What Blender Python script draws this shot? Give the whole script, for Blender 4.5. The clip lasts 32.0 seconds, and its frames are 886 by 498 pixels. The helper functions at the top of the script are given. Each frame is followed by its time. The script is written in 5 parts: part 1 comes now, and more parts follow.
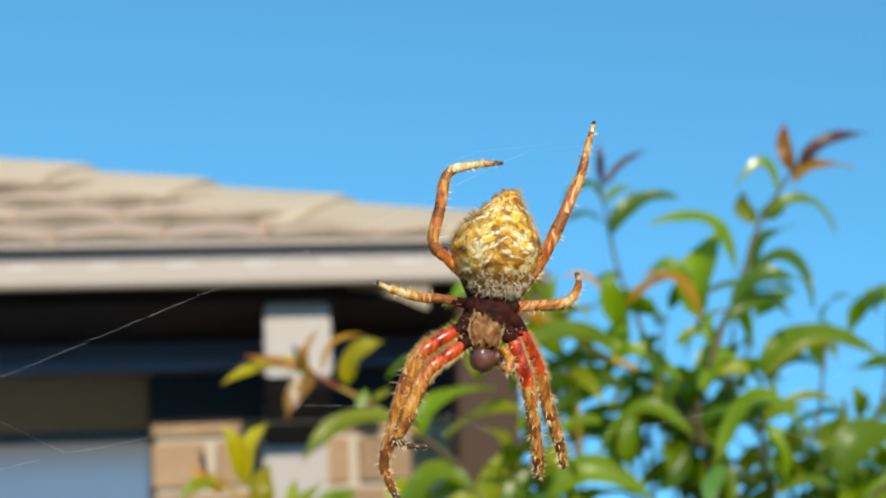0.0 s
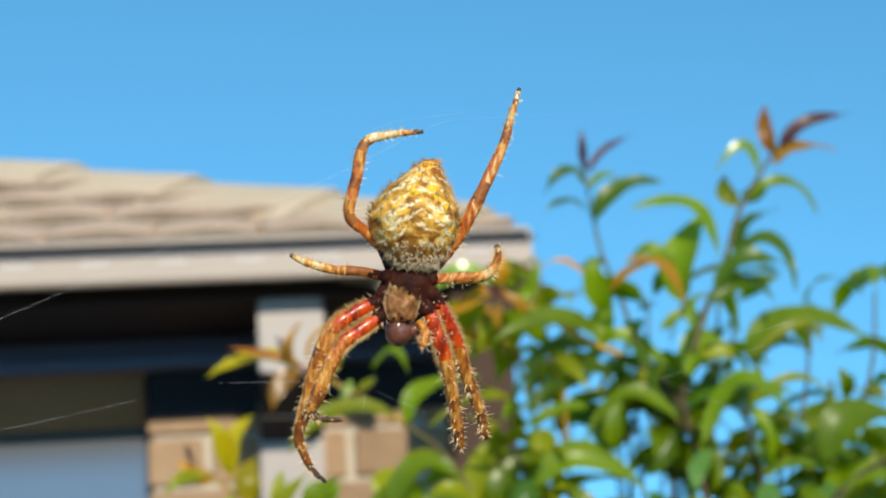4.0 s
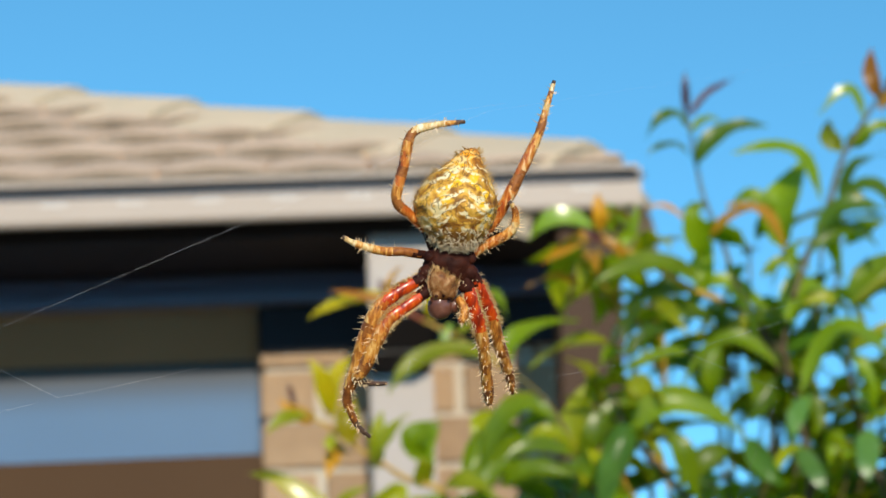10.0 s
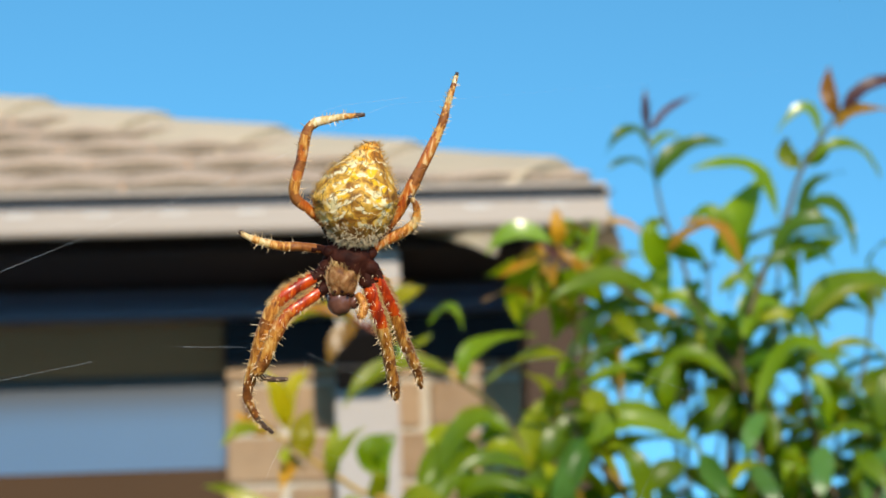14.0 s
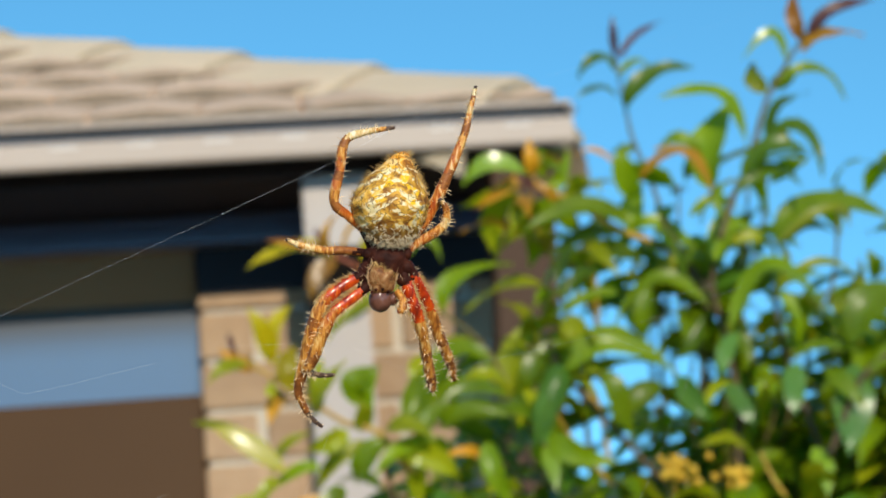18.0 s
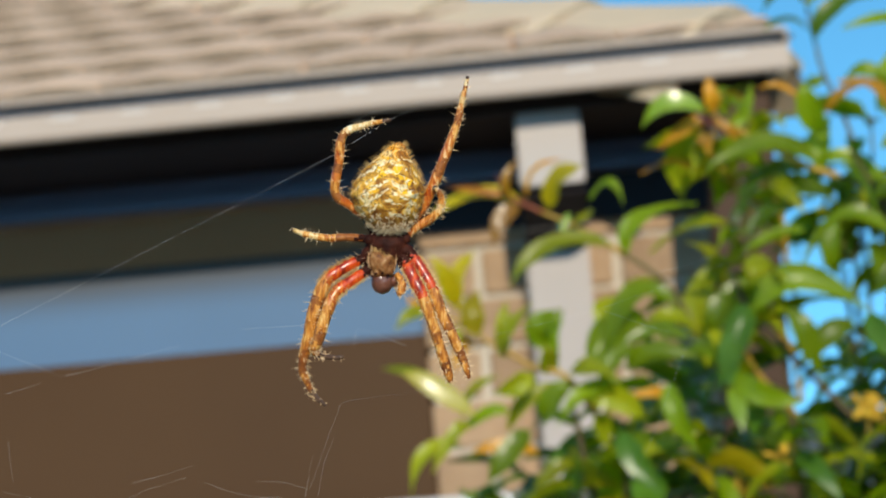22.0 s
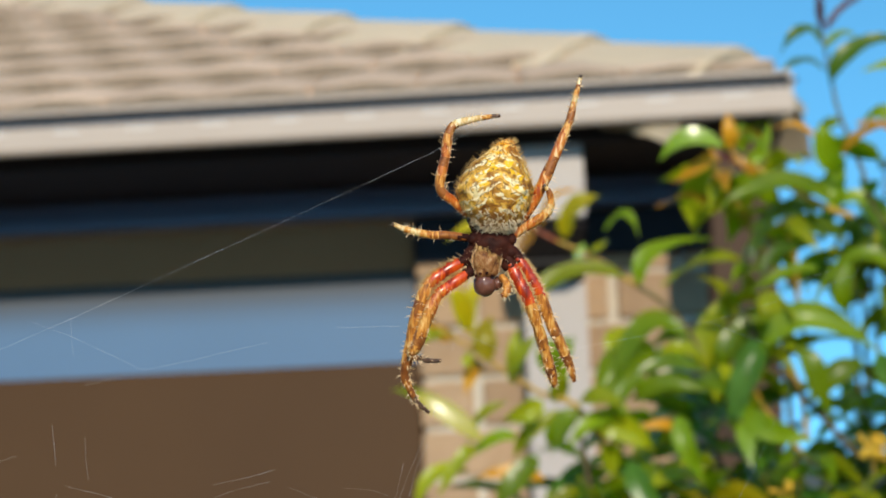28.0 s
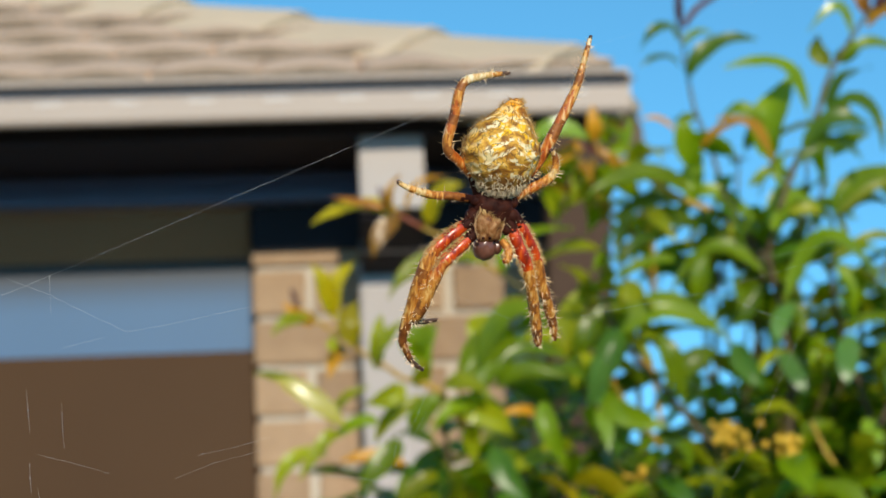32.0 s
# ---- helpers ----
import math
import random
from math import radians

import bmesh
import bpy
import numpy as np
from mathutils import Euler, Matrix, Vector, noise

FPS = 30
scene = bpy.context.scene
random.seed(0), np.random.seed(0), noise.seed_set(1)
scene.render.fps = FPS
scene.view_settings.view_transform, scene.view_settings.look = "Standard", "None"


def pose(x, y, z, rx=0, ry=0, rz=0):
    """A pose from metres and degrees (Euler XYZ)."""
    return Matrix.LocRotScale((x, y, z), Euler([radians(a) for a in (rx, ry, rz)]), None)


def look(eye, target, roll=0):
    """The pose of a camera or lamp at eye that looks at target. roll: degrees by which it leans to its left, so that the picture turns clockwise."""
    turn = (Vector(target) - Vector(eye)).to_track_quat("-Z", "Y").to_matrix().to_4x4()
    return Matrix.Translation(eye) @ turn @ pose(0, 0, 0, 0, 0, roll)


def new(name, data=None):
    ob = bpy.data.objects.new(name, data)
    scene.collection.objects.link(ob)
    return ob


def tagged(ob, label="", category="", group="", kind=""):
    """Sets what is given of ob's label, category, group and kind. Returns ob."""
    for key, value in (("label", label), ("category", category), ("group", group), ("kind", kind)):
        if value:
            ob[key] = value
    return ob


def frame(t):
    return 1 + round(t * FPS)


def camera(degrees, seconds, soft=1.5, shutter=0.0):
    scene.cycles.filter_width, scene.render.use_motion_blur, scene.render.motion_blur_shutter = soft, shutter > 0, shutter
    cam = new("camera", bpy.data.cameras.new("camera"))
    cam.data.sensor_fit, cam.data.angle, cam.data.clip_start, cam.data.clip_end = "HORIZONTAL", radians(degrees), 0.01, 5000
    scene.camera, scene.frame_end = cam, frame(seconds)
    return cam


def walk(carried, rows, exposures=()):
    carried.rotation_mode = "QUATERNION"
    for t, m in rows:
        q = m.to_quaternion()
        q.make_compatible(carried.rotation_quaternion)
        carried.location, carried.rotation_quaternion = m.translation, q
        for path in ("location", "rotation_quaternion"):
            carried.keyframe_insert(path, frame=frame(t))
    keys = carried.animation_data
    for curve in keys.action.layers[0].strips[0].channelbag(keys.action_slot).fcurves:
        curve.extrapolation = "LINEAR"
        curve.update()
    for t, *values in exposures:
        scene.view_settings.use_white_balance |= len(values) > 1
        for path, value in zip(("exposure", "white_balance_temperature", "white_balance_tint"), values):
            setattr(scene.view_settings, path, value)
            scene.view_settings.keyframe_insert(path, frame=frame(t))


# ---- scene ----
# Camera: a phone at two-fold zoom, focused on the spider
LENS = 31.278


def stand(x, y, z, turn, tilt, roll):
    """Camera pose: place, turn to the left, tilt upwards and roll, in degrees."""
    return pose(x, y, z, 90 + tilt, 0, turn) @ pose(0, 0, 0, 0, 0, roll)


PATH = [
    (0, 0.0865, 0.0763, 1.6882, -7.724, 13.515, -2.821),
    (0.5, 0.0879, 0.0738, 1.6852, -7.501, 13.083, -2.975),
    (1, 0.0881, 0.0737, 1.6874, -7.464, 13.125, -2.740),
    (1.5, 0.0894, 0.0724, 1.6883, -8.007, 13.042, -3.033),
    (2, 0.0929, 0.0750, 1.6814, -8.070, 12.731, -2.703),
    (2.5, 0.0903, 0.0760, 1.6849, -8.128, 11.691, -2.261),
    (3, 0.0933, 0.0744, 1.6822, -8.346, 11.628, -2.793),
    (3.5, 0.0899, 0.0765, 1.6817, -8.034, 12.102, -3.204),
    (4, 0.0969, 0.0757, 1.6841, -7.757, 13.299, -3.903),
    (4.5, 0.1026, 0.0732, 1.6783, -9.889, 13.260, -3.702),
    (6.5, 0.1041, 0.0551, 1.6876, -8.084, 11.926, -3.949),
    (7, 0.1086, 0.0601, 1.6888, -7.791, 11.413, -4.004),
    (7.5, 0.1001, 0.0593, 1.6912, -7.170, 11.676, -3.427),
    (8, 0.1030, 0.0577, 1.6959, -6.477, 11.184, -3.809),
    (8.5, 0.1046, 0.0641, 1.6910, -6.094, 10.177, -3.364),
    (9, 0.1114, 0.0634, 1.6883, -6.326, 10.055, -3.545),
    (9.5, 0.1111, 0.0636, 1.6857, -5.118, 10.484, -3.844),
    (10, 0.1069, 0.0672, 1.6899, -3.354, 11.087, -2.637),
    (10.5, 0.1105, 0.0684, 1.6904, -3.707, 11.254, -3.010),
    (11, 0.1034, 0.0701, 1.6903, -3.392, 11.304, -2.640),
    (11.5, 0.1106, 0.0660, 1.6924, -4.416, 10.537, -2.819),
    (12, 0.1125, 0.0677, 1.6875, -5.686, 10.443, -2.530),
    (12.5, 0.1192, 0.0680, 1.6882, -5.371, 11.504, -2.594),
    (13, 0.1179, 0.0699, 1.6864, -4.276, 11.274, -2.382),
    (13.5, 0.1173, 0.0689, 1.6869, -4.399, 11.492, -2.260),
    (15.5, 0.1171, 0.0644, 1.6884, -4.193, 12.864, -2.311),
    (16, 0.1094, 0.0523, 1.6928, -5.204, 14.236, -2.451),
    (16.5, 0.1105, 0.0476, 1.6926, -6.242, 14.093, -2.891),
    (17, 0.1125, 0.0473, 1.6850, -6.492, 12.068, -2.919),
    (17.5, 0.1071, 0.0463, 1.6867, -6.415, 9.911, -3.880),
    (18, 0.1066, 0.0493, 1.6970, -5.568, 8.475, -4.262),
    (18.5, 0.0964, 0.0471, 1.6943, -2.588, 8.794, -3.459),
    (19, 0.1003, 0.0445, 1.6930, -1.064, 9.472, -2.849),
    (19.5, 0.1030, 0.0363, 1.7012, -0.991, 6.496, -4.798),
    (20, 0.1236, 0.0373, 1.7056, -0.797, 5.921, -5.950),
    (20.5, 0.1322, 0.0338, 1.7005, 1.157, 6.093, -5.374),
    (21, 0.1524, 0.0354, 1.6958, 1.344, 5.737, -5.436),
    (21.5, 0.1472, 0.0424, 1.6944, 2.274, 5.764, -5.208),
    (22, 0.1451, 0.0415, 1.7010, 3.334, 6.733, -4.793),
    (22.5, 0.1340, 0.0354, 1.7024, 4.334, 8.919, -4.088),
    (23, 0.1337, 0.0360, 1.6919, 4.658, 9.314, -3.869),
    (23.5, 0.1336, 0.0368, 1.6918, 4.165, 9.412, -3.841),
    (24, 0.1326, 0.0380, 1.6891, 4.010, 9.590, -3.466),
    (24.5, 0.1376, 0.0393, 1.6915, 4.041, 9.857, -3.569),
    (25, 0.1422, 0.0454, 1.6834, 3.116, 8.765, -2.583),
    (25.5, 0.1342, 0.0504, 1.6937, 3.069, 8.463, -3.569),
    (27.5, 0.1498, 0.0297, 1.6956, 2.554, 8.520, -3.802),
    (28, 0.1265, 0.0354, 1.6965, 2.793, 7.845, -2.532),
    (28.5, 0.1225, 0.0352, 1.6994, 2.684, 8.699, -1.861),
    (29, 0.1261, 0.0375, 1.6981, 1.700, 8.629, -2.000),
    (29.5, 0.1185, 0.0380, 1.6966, -0.089, 9.180, -1.969),
    (30, 0.1078, 0.0388, 1.6899, -1.733, 8.271, -2.109),
    (30.5, 0.0981, 0.0357, 1.6935, -2.455, 7.692, -2.179),
    (31, 0.0986, 0.0335, 1.6978, -3.129, 7.881, -2.328),
    (31.5, 0.0954, 0.0331, 1.6926, -3.386, 7.441, -2.220),
    (32, 0.0958, 0.0327, 1.6920, -3.764, 7.331, -2.253),
]
cam = camera(LENS, 32.0, soft=1.6)
cam.data.dof.use_dof = True
cam.data.dof.focus_distance = 0.224
cam.data.dof.aperture_fstop = 35.0
walk(cam, [(r[0], stand(*r[1:])) for r in PATH], exposures=[(0.0, 0.18), (13.0, 0.2), (16.5, 0.24), (19.0, 0.07), (25.0, 0.07), (28.0, 0.12), (32.0, 0.07)])

# ---- daylight ----
SUN_UP, SUN_TURN = 21.5, 172.5
world = bpy.data.worlds.new("sky")
scene.world = world
world.use_nodes = True
wn = world.node_tree.nodes
sky = wn.new("ShaderNodeTexSky")
sky.sky_type = "NISHITA"
sky.sun_disc = False
sky.sun_elevation, sky.sun_rotation = radians(SUN_UP), radians(SUN_TURN)
sky.air_density, sky.dust_density, sky.ozone_density = 1.0, 0.0, 6.0
tone = wn.new("ShaderNodeMix")
tone.data_type, tone.blend_type = "RGBA", "MULTIPLY"
tone.inputs[0].default_value = 1.0
tone.inputs[7].default_value = (0.98, 1.6, 1.33, 1)
co = wn.new("ShaderNodeTexCoord")
rise = wn.new("ShaderNodeVectorMath")
rise.inputs[1].default_value = (0, 0, 0.3)
world.node_tree.links.new(co.outputs["Generated"], rise.inputs[0])
even = wn.new("ShaderNodeVectorMath")
even.operation = "NORMALIZE"
world.node_tree.links.new(rise.outputs[0], even.inputs[0])
world.node_tree.links.new(even.outputs[0], sky.inputs[0])
world.node_tree.links.new(sky.outputs[0], tone.inputs[6])
world.node_tree.links.new(tone.outputs[2], wn["Background"].inputs[0])
wn["Background"].inputs[1].default_value = 0.175
sun_data = bpy.data.lights.new("sun", "SUN")
sun_data.energy, sun_data.angle, sun_data.color = 3.5, radians(0.53), (1.0, 0.885, 0.71)
sun = new("sun", sun_data)
sun_way = Vector((math.sin(radians(SUN_TURN)) * math.cos(radians(SUN_UP)), math.cos(radians(SUN_TURN)) * math.cos(radians(SUN_UP)), math.sin(radians(SUN_UP))))
sun.matrix_world = look(sun_way * 20, (0, 0, 0))
scene.view_settings.exposure = 0.0


# ---- materials ----
def paint(name, color, rough=0.6, other=None, scale=20.0, amount=0.5, bump=0.0, bump_scale=200.0, metal=0.0, spec=0.5, vary=0.0, object_space=True):
    """A surface of two mixed tones at one scale, fine grain in the relief, and some change from piece to piece."""
    m = bpy.data.materials.new(name)
    m.use_nodes = True
    nt = m.node_tree
    nodes, link = nt.nodes, nt.links.new
    b = nodes["Principled BSDF"]
    b.inputs["Roughness"].default_value = rough
    b.inputs["Metallic"].default_value = metal
    b.inputs["Specular IOR Level"].default_value = spec
    co = nodes.new("ShaderNodeTexCoord")
    place = co.outputs["Object"]
    info = nodes.new("ShaderNodeObjectInfo")
    shift = nodes.new("ShaderNodeVectorMath")
    shift.operation = "ADD"
    spread = nodes.new("ShaderNodeMath")
    spread.operation = "MULTIPLY"
    spread.inputs[1].default_value = 37.0
    link(info.outputs["Random"], spread.inputs[0])
    link(place, shift.inputs[0])
    link(spread.outputs[0], shift.inputs[1])
    n1 = nodes.new("ShaderNodeTexNoise")
    n1.inputs["Scale"].default_value = scale
    n1.inputs["Detail"].default_value = 6
    link(shift.outputs[0], n1.inputs["Vector"])
    ramp = nodes.new("ShaderNodeMapRange")
    ramp.inputs[1].default_value, ramp.inputs[2].default_value = 0.5 - 0.25, 0.5 + 0.25
    ramp.inputs[4].default_value = amount
    link(n1.outputs["Fac"], ramp.inputs[0])
    mix = nodes.new("ShaderNodeMix")
    mix.data_type = "RGBA"
    mix.inputs[6].default_value = (*color, 1)
    mix.inputs[7].default_value = (*(other or [c * 0.7 for c in color]), 1)
    link(ramp.outputs[0], mix.inputs[0])
    out = mix.outputs[2]
    if vary:
        hsv = nodes.new("ShaderNodeHueSaturation")
        val = nodes.new("ShaderNodeMapRange")
        val.inputs[3].default_value, val.inputs[4].default_value = 1 - vary, 1 + vary
        link(info.outputs["Random"], val.inputs[0])
        link(val.outputs[0], hsv.inputs["Value"])
        link(out, hsv.inputs["Color"])
        out = hsv.outputs[0]
    link(out, b.inputs["Base Color"])
    if bump:
        n2 = nodes.new("ShaderNodeTexNoise")
        n2.inputs["Scale"].default_value = bump_scale
        n2.inputs["Detail"].default_value = 4
        link(shift.outputs[0], n2.inputs["Vector"])
        bp = nodes.new("ShaderNodeBump")
        bp.inputs["Strength"].default_value = bump
        bp.inputs["Distance"].default_value = 0.002
        link(n2.outputs["Fac"], bp.inputs["Height"])
        link(bp.outputs[0], b.inputs["Normal"])
    return m


M_GROUND = paint("lawn", (0.1, 0.09, 0.04), 0.9, (0.17, 0.12, 0.07), 3.0, 0.8, 0.5, 40)
M_BRICK = paint("fired_brick", (0.45, 0.3, 0.175), 0.85, (0.31, 0.195, 0.11), 28.0, 0.7, 0.6, 350, vary=0.14)
M_MORTAR = paint("mortar", (0.62, 0.55, 0.44), 0.95, (0.46, 0.4, 0.32), 40.0, 0.6, 0.6, 300)
M_WALL = paint("plaster_wall", (0.4, 0.3, 0.22), 0.9, (0.3, 0.22, 0.16), 4.0, 0.6, 0.3, 90)
M_TILE = paint("concrete_tile", (0.66, 0.455, 0.31), 0.85, (0.5, 0.34, 0.225), 14.0, 0.75, 0.5, 260, vary=0.1)
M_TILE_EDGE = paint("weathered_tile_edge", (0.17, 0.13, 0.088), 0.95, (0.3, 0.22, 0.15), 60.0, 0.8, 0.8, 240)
M_HIP = paint("hip_tile", (0.72, 0.53, 0.34), 0.85, (0.42, 0.34, 0.22), 7.0, 0.35, 0.5, 300, vary=0.06)
M_POINTING = paint("roof_pointing", (0.52, 0.42, 0.29), 0.95, (0.16, 0.135, 0.095), 13.0, 0.85, 0.8, 160)
M_LICHEN = paint("yellow_lichen", (0.75, 0.42, 0.03), 0.95, (0.5, 0.3, 0.05), 120.0, 0.8, 0.8, 400)
M_GUTTER = paint("gutter_steel", (0.5, 0.405, 0.33), 0.6, (0.45, 0.36, 0.29), 8.0, 0.5, 0.08, 90)
M_GAP = paint("gutter_gap_shade", (0.05, 0.062, 0.085), 0.6, (0.02, 0.022, 0.025), 15.0, 0.5, 0.1, 90)
M_NAVY = paint("dark_blue_gloss", (0.085, 0.09, 0.15), 0.3, (0.065, 0.07, 0.115), 6.0, 0.7, 0.1, 60, spec=0.5)
M_BRICK_SHADE = paint("brick_shade", (0.022, 0.021, 0.025), 0.5, (0.016, 0.015, 0.018), 6.0, 0.7, 0.1, 60, spec=0.14)
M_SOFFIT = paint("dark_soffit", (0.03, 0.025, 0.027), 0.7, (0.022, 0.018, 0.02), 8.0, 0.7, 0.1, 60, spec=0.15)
M_PIPE = paint("downpipe_paint", (0.44, 0.385, 0.345), 0.5, (0.39, 0.34, 0.31), 7.0, 0.6, 0.08, 80)
M_BROWN = paint("brown_post", (0.082, 0.046, 0.028), 0.6, (0.066, 0.037, 0.022), 9.0, 0.7, 0.15, 120, spec=0.12)
M_BROWN_PANEL = paint("brown_panel", (0.084, 0.044, 0.019), 0.6, (0.07, 0.036, 0.016), 3.0, 0.7, 0.1, 80, spec=0.15)
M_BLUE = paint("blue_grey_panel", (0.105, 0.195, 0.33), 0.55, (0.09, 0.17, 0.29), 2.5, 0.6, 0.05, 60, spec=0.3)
# shade under the hood painted into the blind: its colour mixes to brown upwards
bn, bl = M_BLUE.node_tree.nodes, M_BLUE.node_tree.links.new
sep, band, hood_shade = bn.new("ShaderNodeSeparateXYZ"), bn.new("ShaderNodeMapRange"), bn.new("ShaderNodeMix")
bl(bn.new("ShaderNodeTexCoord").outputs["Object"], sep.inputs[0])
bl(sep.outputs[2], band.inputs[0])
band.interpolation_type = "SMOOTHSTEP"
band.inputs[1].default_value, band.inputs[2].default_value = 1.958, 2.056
hood_shade.data_type = "RGBA"
hood_shade.inputs[7].default_value = (0.075, 0.066, 0.052, 1)
bl(band.outputs[0], hood_shade.inputs[0])
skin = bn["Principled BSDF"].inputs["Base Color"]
bl(skin.links[0].from_socket, hood_shade.inputs[6])
bl(hood_shade.outputs[2], skin)
M_HOOD = paint("taupe_hood", (0.3, 0.175, 0.085), 0.65, (0.24, 0.14, 0.068), 4.0, 0.6, 0.1, 60, spec=0.2)
M_WHITE = paint("white_ledge", (0.8, 0.79, 0.77), 0.6, (0.68, 0.67, 0.65), 10.0, 0.5, 0.2, 90)


# ---- mesh helpers ----
def link_mesh(name, bm, material, parent=None, label="", smooth=False):
    me = bpy.data.meshes.new(name)
    bmesh.ops.recalc_face_normals(bm, faces=bm.faces)
    bm.to_mesh(me)
    bm.free()
    for mm in (material if isinstance(material, (list, tuple)) else [material]):
        me.materials.append(mm)
    if smooth:
        for p in me.polygons:
            p.use_smooth = True
    ob = new(name, me)
    ob.parent = parent
    if label:
        ob["label"] = label
    return ob


def part(name, bm, material, parent, label="", smooth=False):
    return link_mesh(name, bm, material, parent, label, smooth)


def thing(name, x=0, y=0, z=0, label="", category="", group="", kind=""):
    e = new(name)
    e.empty_display_size = 0.02
    e.location = (x, y, z)
    return tagged(e, label, category, group, kind)


def box(bm, x0, x1, y0, y1, z0, z1, bevel=0.0, seg=1):
    vs = [bm.verts.new((x, y, z)) for x in (x0, x1) for y in (y0, y1) for z in (z0, z1)]
    fs = [bm.faces.new([vs[i] for i in f]) for f in ((0, 1, 3, 2), (4, 6, 7, 5), (0, 4, 5, 1), (2, 3, 7, 6), (0, 2, 6, 4), (1, 5, 7, 3))]
    if bevel:
        es = list({e for f in fs for e in f.edges})
        bmesh.ops.bevel(bm, geom=es, offset=bevel, segments=seg, affect="EDGES", profile=0.5)
    return bm


def boxed(*a, **k):
    return box(bmesh.new(), *a, **k)


def prism(profile, x0, x1, axis="x", bm=None):
    """Sweeps a closed outline (y, z) along x, or (x, z) along y, or (x, y) along z."""
    bm = bm or bmesh.new()
    put = {"x": lambda u, v, w: (w, u, v), "y": lambda u, v, w: (u, w, v), "z": lambda u, v, w: (u, v, w)}[axis]
    a = [bm.verts.new(put(u, v, x0)) for u, v in profile]
    b = [bm.verts.new(put(u, v, x1)) for u, v in profile]
    n = len(profile)
    for i in range(n):
        bm.faces.new((a[i], a[(i + 1) % n], b[(i + 1) % n], b[i]))
    bm.faces.new(a)
    bm.faces.new(b[::-1])
    return bm


def tube(points, radii, sides=8, bm=None, cap=True):
    """A round, tapered tube along the points."""
    bm = bm or bmesh.new()
    pts = [Vector(p) for p in points]
    rings, ref = [], Vector((0.31, 0.57, 0.76))
    for i, p in enumerate(pts):
        d = (pts[min(i + 1, len(pts) - 1)] - pts[max(i - 1, 0)]).normalized()
        u = d.cross(ref)
        if u.length < 1e-3:
            u = d.cross(Vector((1, 0, 0)))
        u.normalize()
        v = d.cross(u)
        r = radii[i] if isinstance(radii, (list, tuple)) else radii
        rings.append([bm.verts.new(p + (u * math.cos(k * math.tau / sides) + v * math.sin(k * math.tau / sides)) * r) for k in range(sides)])
    for a, b in zip(rings, rings[1:]):
        for k in range(sides):
            bm.faces.new((a[k], a[(k + 1) % sides], b[(k + 1) % sides], b[k]))
    if cap:
        bm.faces.new(rings[0][::-1])
        bm.faces.new(rings[-1])
    return bm


# ---- ground ----
WALL_Y, EAVE_Y, GUT_X = 2.835, 2.437, 0.555
gb = bmesh.new()
bmesh.ops.create_grid(gb, x_segments=60, y_segments=60, size=400)
for v in gb.verts:
    v.co.z = noise.noise(v.co * 0.02) * 0.4 - 0.4 * min(1, v.co.length / 40) if v.co.length > 12 else 0.0
tagged(link_mesh("ground", gb, M_GROUND), "uneven lawn with dry patches reaching to the horizon", "ground", kind="structure")

# ---- house: walls ----
wall = tagged(new("wall_south"), "light brown brick wall with pale mortar under dark eaves", "wall", kind="structure")
C = 0.0885
Z0 = 2.028 - 16 * C
part("mortar_bed", boxed(-0.052, 0.545, WALL_Y + 0.012, WALL_Y + 0.11, 0.0, 2.2), M_MORTAR, wall, "pale mortar")
side = tagged(link_mesh("wall_east", boxed(0.435, 0.535, WALL_Y + 0.115, 9.0, 0.0, 2.2), M_WALL), "plain brown side wall of the house", "wall", kind="structure")
tagged(link_mesh("wall_north", boxed(-6.0, 0.535, 9.0, 9.1, 0.0, 2.2), M_WALL), "plain brown back wall of the house", "wall", kind="structure")
tagged(link_mesh("wall_west", boxed(-6.1, -6.0, WALL_Y, 9.1, 0.0, 2.2), M_WALL), "plain brown side wall of the house", "wall", kind="structure")
tagged(link_mesh("wall_low", boxed(-6.0, -0.06, WALL_Y + 0.02, WALL_Y + 0.11, 0.0, 1.2), M_WALL), "plain brown wall below the window", "wall", kind="structure")
# window-like infill: a taupe hood, a blue-grey panel and a brown panel
win = thing("window_1", -0.6, WALL_Y + 0.05, 1.2, "wide opening with taupe hood, blue-grey blind and brown lower panel", "window", kind="structure")


def local(ob, holder):
    ob.location = -holder.location
    return ob


hood = [(WALL_Y + 0.02 + 0.03 * (1 - math.cos(a)), 2.14 - 0.085 * (i / 8)) for i, a in enumerate([k * math.pi / 16 for k in range(9)])]
hood = hood + [(WALL_Y + 0.09, hood[-1][1]), (WALL_Y + 0.09, 2.14)]
local(part("hood", prism(hood, -3.0, -0.066), M_HOOD, win, "taupe rounded hood"), win)
local(part("blind", boxed(-3.0, -0.064, WALL_Y + 0.055, WALL_Y + 0.085, 1.884, 2.056), M_BLUE, win, "blue-grey blind, its top shade painted as a fade to brown"), win)
local(part("lower_panel", boxed(-3.0, -0.062, WALL_Y + 0.03, WALL_Y + 0.085, 1.2, 1.886, bevel=0.003), M_BROWN_PANEL, win, "brown painted panel"), win)

